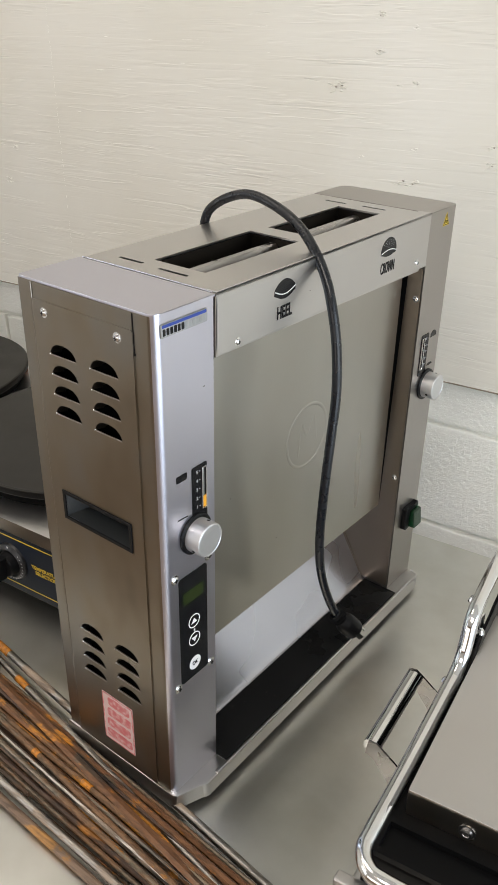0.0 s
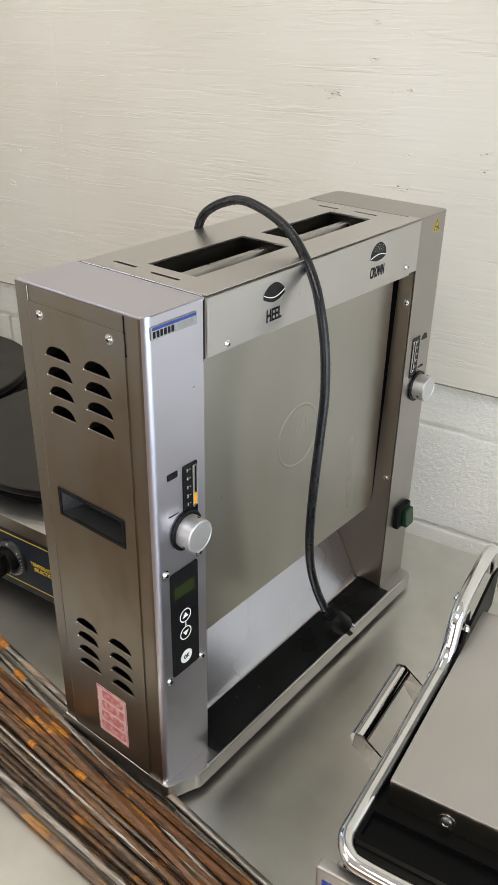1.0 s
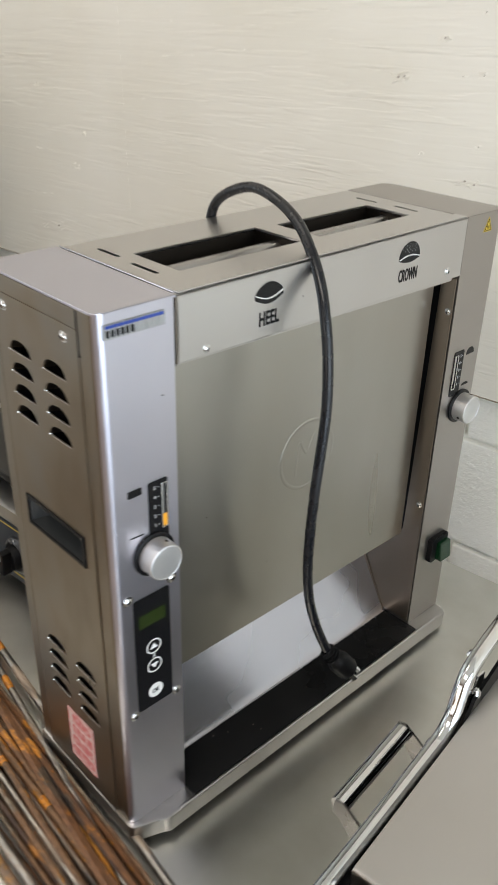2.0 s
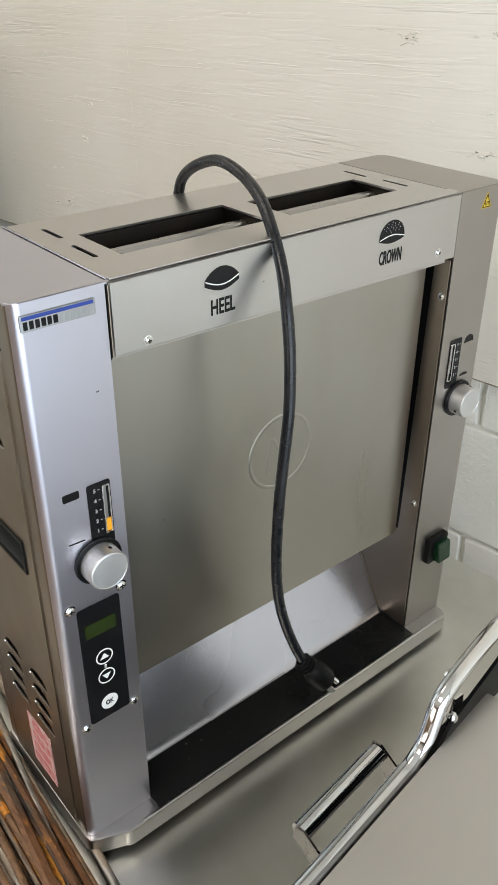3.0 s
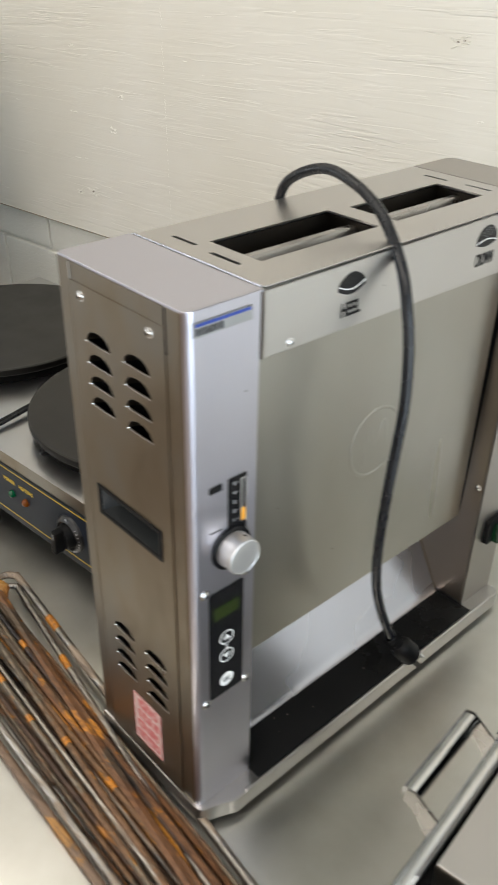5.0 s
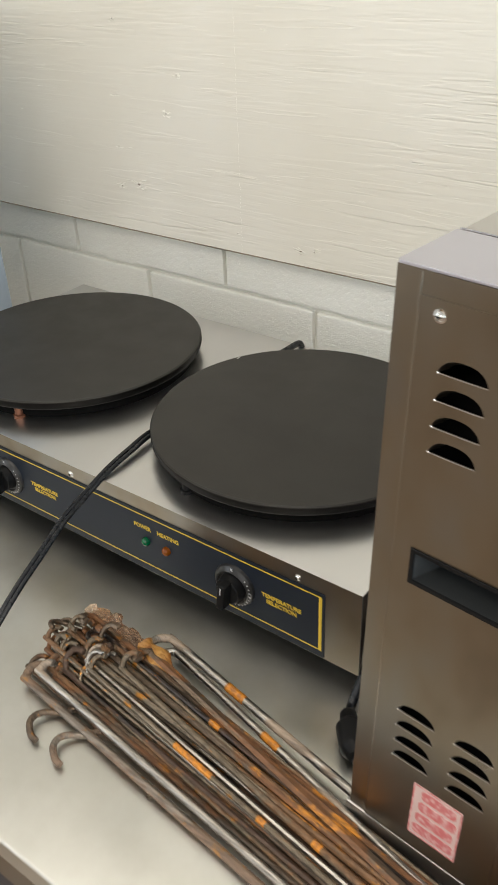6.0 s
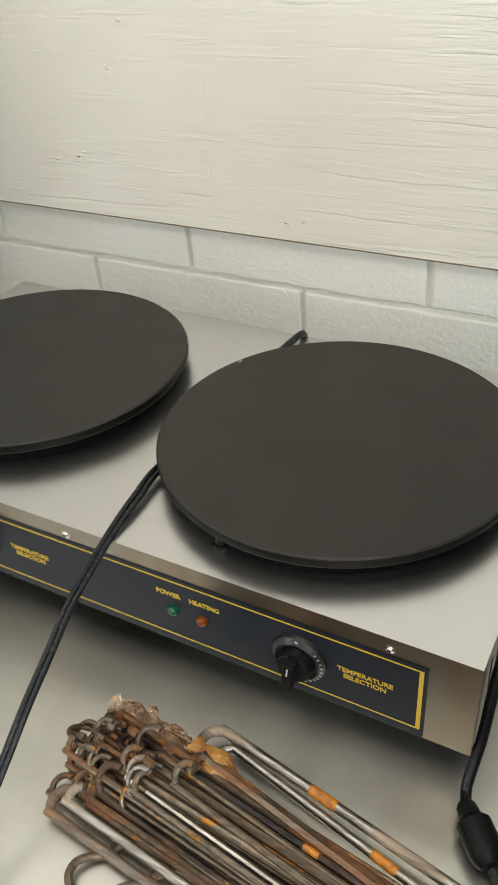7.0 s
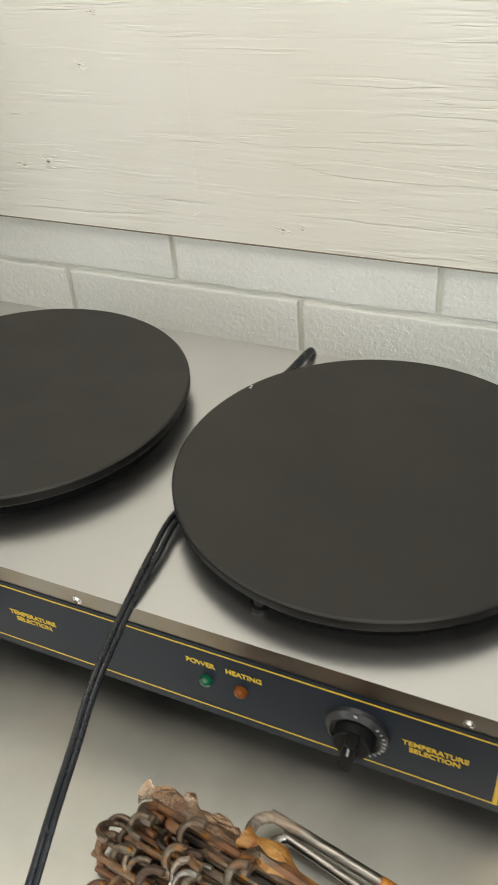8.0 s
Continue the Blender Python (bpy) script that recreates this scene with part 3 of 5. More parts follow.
for h in HOLES:
    # the sheet is drawn inward round the top of each slot
    bm = bmesh.new()
    base, mid = h[0][1], (h[0][0] + h[-1][0]) / 2
    rows = []
    for depth, tall, across in ((-0.0014, 1.0, 1.0), (0.0004, 0.97, 0.985), (0.0025, 0.88, 0.95), (0.005, 0.74, 0.9), (0.008, 0.5, 0.82)):
        rows.append([bm.verts.new((depth, mid + (u - mid) * across, base + (v - base) * tall)) for u, v in h])
    for a, b in zip(rows, rows[1:]):
        for k in range(12):
            bm.faces.new((a[k], a[k + 1], b[k + 1], b[k]))
    part("louver", bm, STEEL_SHADED, side)
    part("louver_edge", tube([(-0.0013, h[0][0], base), (-0.0013, mid, base - 0.0001), (-0.0013, h[-1][0], base)], 0.0005, 6, 2), LOUVER, side)
    # chrome dot stands for the highlight at the slot's back end
    part("louver_glint", lathe([(0, 0.0), (0.0012, 0.0), (0.0009, 0.0008), (0, 0.0011)], toward((-0.0012, h[-1][0] - 0.0005, base + 0.0002), (-1, 0, 0.2)), 8), CHROME, side)
(ga, gb), (gc, gd) = GRIP_W, GRIP_V
lip = prism([(ga, gc), (gb, gc), (gb, gd), (ga, gd)], lambda u, v, w: on_side(u, v, w + 0.0014), 0.0014, holes=[[(ga + 0.0035, gc + 0.0035), (gb - 0.0035, gc + 0.0035), (gb - 0.0035, gd - 0.0035), (ga + 0.0035, gd - 0.0035)]], bevel=0.0005)
grip = part("recessed_grip", lip, BLACK, toaster, "black plastic recessed carrying grip")
cup = bmesh.new()
ring_a = [cup.verts.new((-0.0012, u, v)) for u, v in ((ga + 0.0035, gc + 0.0035), (gb - 0.0035, gc + 0.0035), (gb - 0.0035, gd - 0.0035), (ga + 0.0035, gd - 0.0035))]
ring_b = [cup.verts.new((0.022, u, v)) for u, v in ((ga + 0.011, gc + 0.009), (gb - 0.016, gc + 0.009), (gb - 0.016, gd - 0.007), (ga + 0.011, gd - 0.007))]
for k in range(4):
    cup.faces.new((ring_a[k], ring_a[(k + 1) % 4], ring_b[(k + 1) % 4], ring_b[k]))
cup.faces.new(ring_b)
part("grip_cup", cup, CUP, grip)
for y, z in ((0.1293, 0.5363), (0.0400, 0.5363)):
    screw(side, (-0.0014, y, z), (-1, 0, 0), 0.0034)
label = part("warning_label", prism(rounded(0.0543, 0.1005, 0.0506, 0.119, 0.001), lambda u, v, w: on_side(u, v, w + 0.0014), 0.0003), PINKPALE, side, "worn pink warning label")
for k in range(4):
    z = 0.0557 + 0.0158 * k
    part("print_bar", prism(rounded(0.0573 + 0.002 * (k % 2), 0.0967 - 0.0015 * k, z, z + 0.0122, 0.004), lambda u, v, w: on_side(u, v, w + 0.0017), 0.0002), PINK, label)
part("print_border", prism(rounded(0.0543, 0.1005, 0.0506, 0.119, 0.001), lambda u, v, w: on_side(u, v, w + 0.0017), 0.0002, holes=[rounded(0.0558, 0.099, 0.0521, 0.1175, 0.001)]), PINK, label)

# right housing
outer = [(HR, 0), *corner(WIDE - 0.008, 0.008, 0.008, 270, 360), (WIDE, 0.158), (HR, 0.158), (HR, 0.158 - T), (WIDE - T, 0.158 - T), *corner(WIDE - 0.008, 0.008, 0.008 - T, 360, 270), (HR + T, T), (HR + T, 0.15), (HR, 0.15)]
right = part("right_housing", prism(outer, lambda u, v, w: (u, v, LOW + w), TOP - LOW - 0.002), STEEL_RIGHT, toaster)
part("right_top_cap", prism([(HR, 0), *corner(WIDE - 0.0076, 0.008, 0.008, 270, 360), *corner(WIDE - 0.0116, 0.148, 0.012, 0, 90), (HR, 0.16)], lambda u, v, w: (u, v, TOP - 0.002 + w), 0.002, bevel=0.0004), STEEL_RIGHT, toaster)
part("back_panel", box(HL + 0.001, HR - 0.001, 0.1565, 0.158, LOW, TOP - 0.004), STEEL_V, toaster)

# middle top plate with the two bun slots
SLOTS = [[(0.1092, 0.0437), (0.2497, 0.0437), (0.2497, 0.1055), (0.1092, 0.1055)], [(0.2733, 0.0437), (0.4065, 0.0437), (0.4065, 0.1000), (0.2733, 0.1000)]]
SLITS = [rounded(u - 0.002, u + 0.002, a, b, 0.0019, 3) for u, a, b in ((0.0948, 0.105, 0.136), (0.0922, 0.0488, 0.084), (0.4238, 0.0997, 0.1292), (0.4258, 0.0478, 0.079))]
part("top_plate", prism([(HL + 0.0040, 0.006), (HR - 0.0008, 0.006), (HR - 0.0008, 0.16), (HL + 0.0040, 0.16)], lambda u, v, w: (u, v, TOP - 0.0023 + w), 0.0018, holes=SLOTS + SLITS), STEEL_H, toaster)
for s in SLOTS:
    (x0, y0), (x1, y1) = s[0], s[2]
    bm = bmesh.new()
    for y, lean in ((y0 - 0.001, 0.006), (y1 + 0.001, -0.012)):
        prism([(x0 - 0.002, TOP - 0.075), (x1 + 0.002, TOP - 0.075), (x1 + 0.002, TOP - 0.0035), (x0 - 0.002, TOP - 0.0035)], lambda u, v, w, y=y, lean=lean: (u, y + w + lean * (TOP - v) / 0.07, v), 0.001, bm=bm)
    for x in (x0 - 0.001, x1 + 0.001):
        box(x - 0.0006, x + 0.0006, y0 - 0.002, y1 + 0.002, TOP - 0.075, TOP - 0.0035, bm=bm)
    part("slot_liner", bm, LINER_STEEL, toaster, "dark steel liner of a bun slot")
    rail = prism([(y0 + 0.010, TOP - 0.052), (y0 + 0.0265, TOP - 0.0095), (y0 + 0.029, TOP - 0.0075), (y0 + 0.035, TOP - 0.0075), (y0 + 0.036, TOP - 0.009), (y0 + 0.036, TOP - 0.06), (y0 + 0.0345, TOP - 0.06), (y0 + 0.0345, TOP - 0.0095), (y0 + 0.0285, TOP - 0.0095), (y0 + 0.0118, TOP - 0.0525)], lambda u, v, w, x0=x0: (x0 + w, u, v), x1 - x0)
    part("bun_guide", rail, GRIP, toaster)
    # the front rim of each slot is folded down
    part("slot_lip", tube([(x0, y0, TOP - 0.0022), (x1, y0, TOP - 0.0022)], 0.0013, 8), STEEL_H, toaster)
# black sheet added below the bun slots to stand for the unlit depth
part("dark_floor_sheet", box(0.077, 0.438, 0.032, 0.15, 0.3, 0.302), BLACK, toaster)

# the plate's pale cut edge stands up beside the left cap
part("plate_edge", tube([(HL + 0.0045, 0.004, TOP - 0.0004), (HL + 0.0042, 0.08, TOP + 0.0001), (HL + 0.0045, 0.161, TOP - 0.0004)], 0.0009, 8), STEEL_CHUTE, toaster)
# black strip stands for the shade down in the gap
part("plate_gap_shade", box(HL + 0.0023, HL + 0.0038, 0.002, 0.16, TOP - 0.006, TOP - 0.0012), MATT, toaster)

# front hood
hood = part("front_hood", prism([(HL + 0.0022, 0.5073), (0.4450, 0.5025), (0.4450, 0.5630), (HL + 0.0022, 0.5626)], lambda u, v, w: on_front(u, v, w - 0.0045), 0.0055, bevel=0.0014), STEEL_H, toaster)
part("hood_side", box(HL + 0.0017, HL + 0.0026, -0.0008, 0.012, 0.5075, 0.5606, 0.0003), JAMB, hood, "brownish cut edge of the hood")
# black strip put behind the gap to stand for its shade
part("hood_gap_shade", box(HL + 0.0002, HL + 0.0016, 0.0008, 0.02, 0.506, 0.5612), MATT, hood)
part("hood_flange", box(HL + 0.0050, 0.4448, 0.0008, 0.0150, TOP - 0.0004, TOP + 0.0009, 0.0004), STEEL_H, hood)
part("hood_fold", tube([(HL + 0.0008, 0.0045, 0.5588), (0.4449, 0.0045, 0.5592)], 0.0035, 10), STEEL_H, hood)
part("hood_return", prism([(0.072, 0.5045), (0.4385, 0.4975), (0.4385, 0.5025), (0.072, 0.5073)], lambda u, v, w: on_front(u, v, w - 0.012), 0.0075), STEEL_H, hood)
for x, z in ((0.0991, 0.5135), (0.4188, 0.5127)):
    screw(hood, (x, -0.001, z), (0, -1, 0), 0.0028)
word("HEEL", 0.0165, front_at(0.167, 0.5232, -0.0012), 0.72, GLOSS, hood, (0.0228, 0.0123))
word("CROWN", 0.0165, front_at(0.3525, 0.5228, -0.0012), 0.68, GLOSS, hood, (0.0285, 0.0123))
heel = prism([(0.1502, 0.5405), *[(0.1502 + 0.0322 * k / 12, 0.5447 + 0.009 * math.sin(math.pi * k / 12) ** 0.75) for k in range(13)], (0.1824, 0.5405), *[(0.1824 - 0.0322 * k / 10, 0.5405 - 0.0052 * math.sin(math.pi * k / 10)) for k in range(1, 10)]], lambda u, v, w: on_front(u, v, w + 0.001), 0.0003)
icon = part("bun_icon", heel, GLOSS, hood)
part("icon_line", tube([(0.1507 + 0.0312 * k / 8, -0.0014, 0.5443 - 0.0045 * math.sin(math.pi * k / 8)) for k in range(9)], 0.0005, 6), WHITE, icon)
crown = prism([(0.3362, 0.5377), *[(0.3522 - 0.016 * math.cos(math.pi * k / 14), 0.5395 + 0.0152 * math.sin(math.pi * k / 14)) for k in range(15)], (0.3682, 0.5377), *[(0.3682 - 0.032 * k / 10, 0.5377 - 0.0032 * math.sin(math.pi * k / 10)) for k in range(1, 10)]], lambda u, v, w: on_front(u, v, w + 0.001), 0.0003)
icon = part("bun_icon", crown, GLOSS, hood)
part("icon_line", tube([(0.3368 + 0.031 * k / 8, -0.0014, 0.5388 + 0.0028 * math.sin(math.pi * k / 8)) for k in range(9)], 0.0005, 6), WHITE, icon)
for k in range(20):
    a, rr = 2.4 * k, 0.0023 * math.sqrt(k)
    part("seed", prism(disc(0.3522 + rr * math.cos(a) * 1.15, 0.5482 + rr * math.sin(a) * 0.45, 0.0004, 8), lambda u, v, w: on_front(u, v, w + 0.0013), 0.0002), GREYP, icon)

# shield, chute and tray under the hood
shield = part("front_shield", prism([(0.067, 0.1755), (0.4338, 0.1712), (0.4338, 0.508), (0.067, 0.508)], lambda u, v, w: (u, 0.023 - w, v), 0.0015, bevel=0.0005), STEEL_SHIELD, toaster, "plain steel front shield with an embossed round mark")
RU, RV, RR = 0.2500, 0.3525, 0.0372
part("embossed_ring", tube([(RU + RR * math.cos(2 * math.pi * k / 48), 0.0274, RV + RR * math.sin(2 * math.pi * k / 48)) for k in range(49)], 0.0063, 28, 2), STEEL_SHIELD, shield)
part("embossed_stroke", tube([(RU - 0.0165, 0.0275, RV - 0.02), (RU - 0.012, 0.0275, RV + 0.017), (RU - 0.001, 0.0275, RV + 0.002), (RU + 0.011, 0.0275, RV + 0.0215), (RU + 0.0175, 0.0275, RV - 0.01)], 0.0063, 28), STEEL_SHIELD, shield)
# black sheet stands for the shade in the gap beside the shield
part("gap_shade_sheet", box(HR - 0.0014, HR - 0.0002, 0.012, 0.09, 0.165, 0.5), BLACK, toaster)
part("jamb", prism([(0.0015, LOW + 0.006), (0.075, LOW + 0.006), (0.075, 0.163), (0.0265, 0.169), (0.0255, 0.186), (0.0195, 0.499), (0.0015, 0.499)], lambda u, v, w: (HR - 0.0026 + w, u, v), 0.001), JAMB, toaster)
chute_pts = [(0.0376, LOW + 0.0016), (0.0398, LOW + 0.0026), (0.0430, LOW + 0.0062), (0.0462, LOW + 0.0112), (0.134, 0.193), (0.1355, 0.192), (0.0477, LOW + 0.0104), (0.0444, LOW + 0.0052), (0.0408, LOW + 0.0012), (0.0376, LOW + 0.0002)]
part("chute", prism(chute_pts, lambda u, v, w: (HL + 0.001 + w, u, v), HR - HL - 0.002), STEEL_CHUTE, toaster, "smooth sloping steel bun chute")
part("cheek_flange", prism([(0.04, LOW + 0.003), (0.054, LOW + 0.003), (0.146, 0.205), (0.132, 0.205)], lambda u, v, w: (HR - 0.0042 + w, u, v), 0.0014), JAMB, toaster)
screw(toaster, (HR - 0.0026, 0.0073, 0.2156), (-1, 0, 0), 0.003)
screw(toaster, (HR - 0.0026, 0.0062, 0.462), (-1, 0, 0), 0.003)

BASE = [(-0.0022, 0.166), (-0.0022, 0.0045), *corner(0.0068, 0.0025, 0.009, 180, 228, 6), *corner(0.038, -0.005, 0.014, 228, 270, 7), (0.488, -0.019), *corner(0.4965, -0.0065, 0.0125, 270, 360, 7), (0.509, 0.166)]
part("base_pan", prism(BASE, lambda u, v, w: (u, v, 0.0105 + w), LOW - 0.0108, bevel=0.003), STEEL_H, toaster)
part("crumb_tray", prism([(HL + 0.0004, -0.0145), (HR - 0.0016, -0.0145), (HR - 0.0016, 0.0366), (HL + 0.0004, 0.0366)], lambda u, v, w: (u, v, LOW + 0.0001 + w), 0.001), TRAY, toaster, "black crumb tray")
part("tray_seam", tube([(HL + 0.001, 0.0372, LOW + 0.0012), (HR - 0.001, 0.0372, LOW + 0.0012)], 0.001, 8), STEEL_CHUTE, toaster)
part("tray_lip", tube([(0.05, -0.0165, LOW - 0.001), (0.488, -0.0165, LOW - 0.001)], 0.0022, 10), STEEL_H, toaster)
for x, y in ((0.048, 0.006), (0.465, 0.006), (0.03, 0.148), (0.478, 0.148)):
    f = 0.0064 * x - 0.0213 * y
    part("foot", lathe([(0, f), (0.013, f), (0.0145, f + 0.003), (0.0125, 0.0106), (0, 0.0106)], Matrix.Translation((x, y, 0)), 24), RUBBER, toaster)
# crumbs left on the tray and round the housing
cr = random.Random(11)
for k in range(9):
    u, w, r = cr.uniform(0.12, 0.43), cr.uniform(-0.008, 0.03), cr.uniform(0.0003, 0.0006)
    part("crumb", lathe([(0, 0), (r, 0), (r * 0.8, r * 0.7), (0, r)], Matrix.Translation((u, w, LOW + 0.0011)), 6), PINKPALE if k % 3 else BLACK, toaster)

# badge
badge = part("badge", prism(rounded(0.0059, 0.0601, 0.5432, 0.5545, 0.001), lambda u, v, w: on_front(u, v, w), 0.0012, bevel=0.0004), BADGE, left, "small chrome badge with a blue stripe")
part("stripe", prism(rounded(0.0073, 0.0587, 0.5512, 0.5537, 0.0004), lambda u, v, w: on_front(u, v, w + 0.0012), 0.0002), BLUE, badge)
part("lower_band", prism(rounded(0.0071, 0.0589, 0.5441, 0.5508, 0.0004), lambda u, v, w: on_front(u, v, w + 0.0012), 0.0001), GREYP, badge)
bw = random.Random(5)
for k in range(12):
    x = 0.0078 + 0.00422 * k
    part("mark", prism(rounded(x, x + bw.uniform(0.0024, 0.0033), 0.5447, 0.5503, 0.0004, 2), lambda u, v, w: on_front(u, v, w + 0.0013), 0.0003), GLOSS if k < 6 else BADGE, badge)

# control panel
PU = 0.0368
panel = part("control_panel", prism(rounded(0.0172, 0.0562, 0.1745, 0.3037, 0.003), lambda u, v, w: on_front(u, v, w), 0.0007, bevel=0.0003), GLOSS, left, "black membrane control panel")
part("display", prism(rounded(0.0222, 0.0507, 0.2708, 0.2852, 0.0008), lambda u, v, w: on_front(u, v, w + 0.0007), 0.0002), LCD, panel, "dim green display")
for z, tip in ((0.2447, 1), (0.2224, -1)):
    part("button_ring", prism(disc(PU, z, 0.0081), lambda u, v, w: on_front(u, v, w + 0.0007), 0.0002, holes=[disc(PU, z, 0.0069)]), WHITE, panel)
    part("arrow", prism([(PU - 0.0042, z - 0.0023 * tip), (PU + 0.0042, z - 0.0023 * tip), (PU, z + 0.0036 * tip)], lambda u, v, w: on_front(u, v, w + 0.0007), 0.0002), WHITE, panel)
part("degree_mark", prism(disc(PU, 0.2346, 0.0011, 12), lambda u, v, w: on_front(u, v, w + 0.0007), 0.0002, holes=[disc(PU, 0.2346, 0.0006, 12)]), WHITE, panel)
part("degree_mark", prism(disc(PU, 0.2323, 0.0012, 12), lambda u, v, w: on_front(u, v, w + 0.0007), 0.0002, holes=[disc(PU, 0.2323, 0.0007, 12)]), WHITE, panel)
ok = part("button", prism(disc(PU, 0.1916, 0.0081), lambda u, v, w: on_front(u, v, w + 0.0007), 0.0002), WHITE, panel, "round white button")
word("OK", 0.0078, front_at(PU, 0.1916, -0.0011), 0.85, GLOSS, ok, (0.0078, 0.0052))
for x, z in ((0.0123, 0.3076), (0.0590, 0.3094), (0.0605, 0.1748), (0.0128, 0.1732)):
    screw(left, (x, 0, z), (0, -1, 0), 0.0038)


def gauge(x0, x1, z0, z1, slot, digits, lo, hi, parent):
    g = part("scale_plate", prism(rounded(x0, x1, z0, z1, 0.002), lambda u, v, w: on_front(u, v, w), 0.0006), GLOSS, parent, "black scale plate numbered one to five")
    part("slot_frame", prism(rounded(slot - 0.0033, slot + 0.0033, lo - 0.005, hi + 0.003, 0.0015), lambda u, v, w: on_front(u, v, w + 0.0006), 0.0014, holes=[rounded(slot - 0.0021, slot + 0.0021, lo - 0.0038, hi + 0.0018, 0.001)], bevel=0.0004), CHROME, g)
    for k in range(5):
        z = lo + (hi - lo) * k / 4
        part("digit", letters(str(k + 1), 0.0044, front_at(digits, z, -0.0009)), GREYP, g)
        part("tick", prism(rounded(digits + 0.0028, digits + 0.0044, z - 0.0003, z + 0.0003, 0.0002, 2), lambda u, v, w: on_front(u, v, w + 0.0006), 0.0002), GREYP, g)
    part("slot_channel", prism(rounded(slot - 0.0019, slot + 0.0005, lo + 0.004, hi + 0.0012, 0.0004, 2), lambda u, v, w: on_front(u, v, w + 0.0006), 0.0003), BADGE, g)
    return g


def knob(x, z, parent):
    k = part("knob", lathe([(0.0168, 0.003), (0.0168, 0.0172), (0.0162, 0.0184), (0.0152, 0.0188), (0.0147, 0.0184), (0, 0.0184)], front_at(x, z), 40), ALU, parent, "turned aluminium knob")
    part("washer", lathe([(0, 0), (0.0205, 0), (0.0205, 0.0022), (0.019, 0.003), (0, 0.003)], front_at(x, z), 36), GLOSS, k)
    for a in (205, 70):
        d = Vector((math.cos(radians(a)), 0, math.sin(radians(a))))
        part("set_screw", lathe([(0, 0.0166), (0.0016, 0.0166), (0.0016, 0.0171), (0.0008, 0.0172), (0, 0.0168)], toward((x, -0.0115, z), d), 12), BLACK, k)


scale_l = gauge(0.0382, 0.0580, 0.351, 0.4135, 0.0535, 0.0443, 0.3712, 0.4073, left)
part("pointer", prism(rounded(0.0514, 0.0556, 0.3680, 0.3795, 0.0003, 2), lambda u, v, w: on_front(u, v, w + 0.0007), 0.0006), ORANGE, scale_l, "orange pointer")
knob(0.0412, 0.3445, left)
part("bun_mark", prism(rounded(0.0186, 0.0322, 0.4064, 0.4132, 0.0012, 3), lambda u, v, w: on_front(u, v, w), 0.0003), GLOSS, left)
part("dash_mark", prism([(0.0191, 0.3679), (0.0323, 0.3673), (0.0323, 0.3683), (0.0191, 0.3690)], lambda u, v, w: on_front(u, v, w), 0.0003), GLOSS, left)
gauge(0.4592, 0.4778, 0.3575, 0.4122, 0.4632, 0.4712, 0.3712, 0.4055, right)
knob(0.4830, 0.3405, right)
part("bun_mark", prism([(0.4828, 0.4036), *[(0.4902 - 0.0074 * math.cos(math.pi * k / 8), 0.405 + 0.0068 * math.sin(math.pi * k / 8)) for k in range(9)], (0.4976, 0.4036)], lambda u, v, w: on_front(u, v, w), 0.0003), GLOSS, right)
part("dash_mark", prism([(0.4822, 0.3655), *[(0.4888 - 0.0066 * math.cos(math.pi * k / 8), 0.3662 + 0.0026 * math.sin(math.pi * k / 8)) for k in range(9)], (0.4954, 0.3655)], lambda u, v, w: on_front(u, v, w), 0.0003), GLOSS, right)
tri = part("warning_triangle", prism([(0.4778, 0.5425), (0.4934, 0.5425), (0.4856, 0.5578)], lambda u, v, w: on_front(u, v, w), 0.0003), YELLOW, right, "yellow hot-surface triangle")
part("triangle_border", prism([(0.4792, 0.5433), (0.4920, 0.5433), (0.4856, 0.5561)], lambda u, v, w: on_front(u, v, w + 0.0003), 0.0002, holes=[[(0.4804, 0.544), (0.4908, 0.544), (0.4856, 0.5544)]]), GLOSS, tri)
for k in range(3):
    part("triangle_mark", tube([(0.4836 + 0.002 * k + 0.0004 * math.sin(3 * j), -0.0005, 0.5453 + 0.0012 * j) for j in range(4)], 0.0003, 6, 3), GLOSS, tri)
switch = part("rocker_switch", prism(rounded(0.4642, 0.4985, 0.1240, 0.1585, 0.003), lambda u, v, w: on_front(u, v, w), 0.007, bevel=0.0015), BLACK, right, "black rocker switch with a green rocker")
rock = box(0.4745, 0.4955, -0.0145, -0.006, 0.1262, 0.1515, 0.0015)
for v in rock.verts:
    if v.co.y < -0.009:
        v.co.y += 0.12 * (v.co.z - 0.1412)
part("rocker", rock, GREEN, switch)
part("rocker_mark", box(0.4843, 0.4855, -0.0132, -0.0122, 0.1445, 0.149), WHITE, switch)
# small dents and specks on the sheet metal
for u, v, w in ((0.0553, 0.4860, 0.0), (0.0566, 0.4862, 0.0), (0.1985, 0.2445, 0.0215), (0.1175, 0.3350, 0.0215), (0.207, 0.5325, -0.001)):
    part("speck", lathe([(0, 0), (0.0006, 0), (0.0004, 0.0002), (0, 0.0003)], toward((u, w, v), (0, -1, 0)), 8), BLACK, toaster)

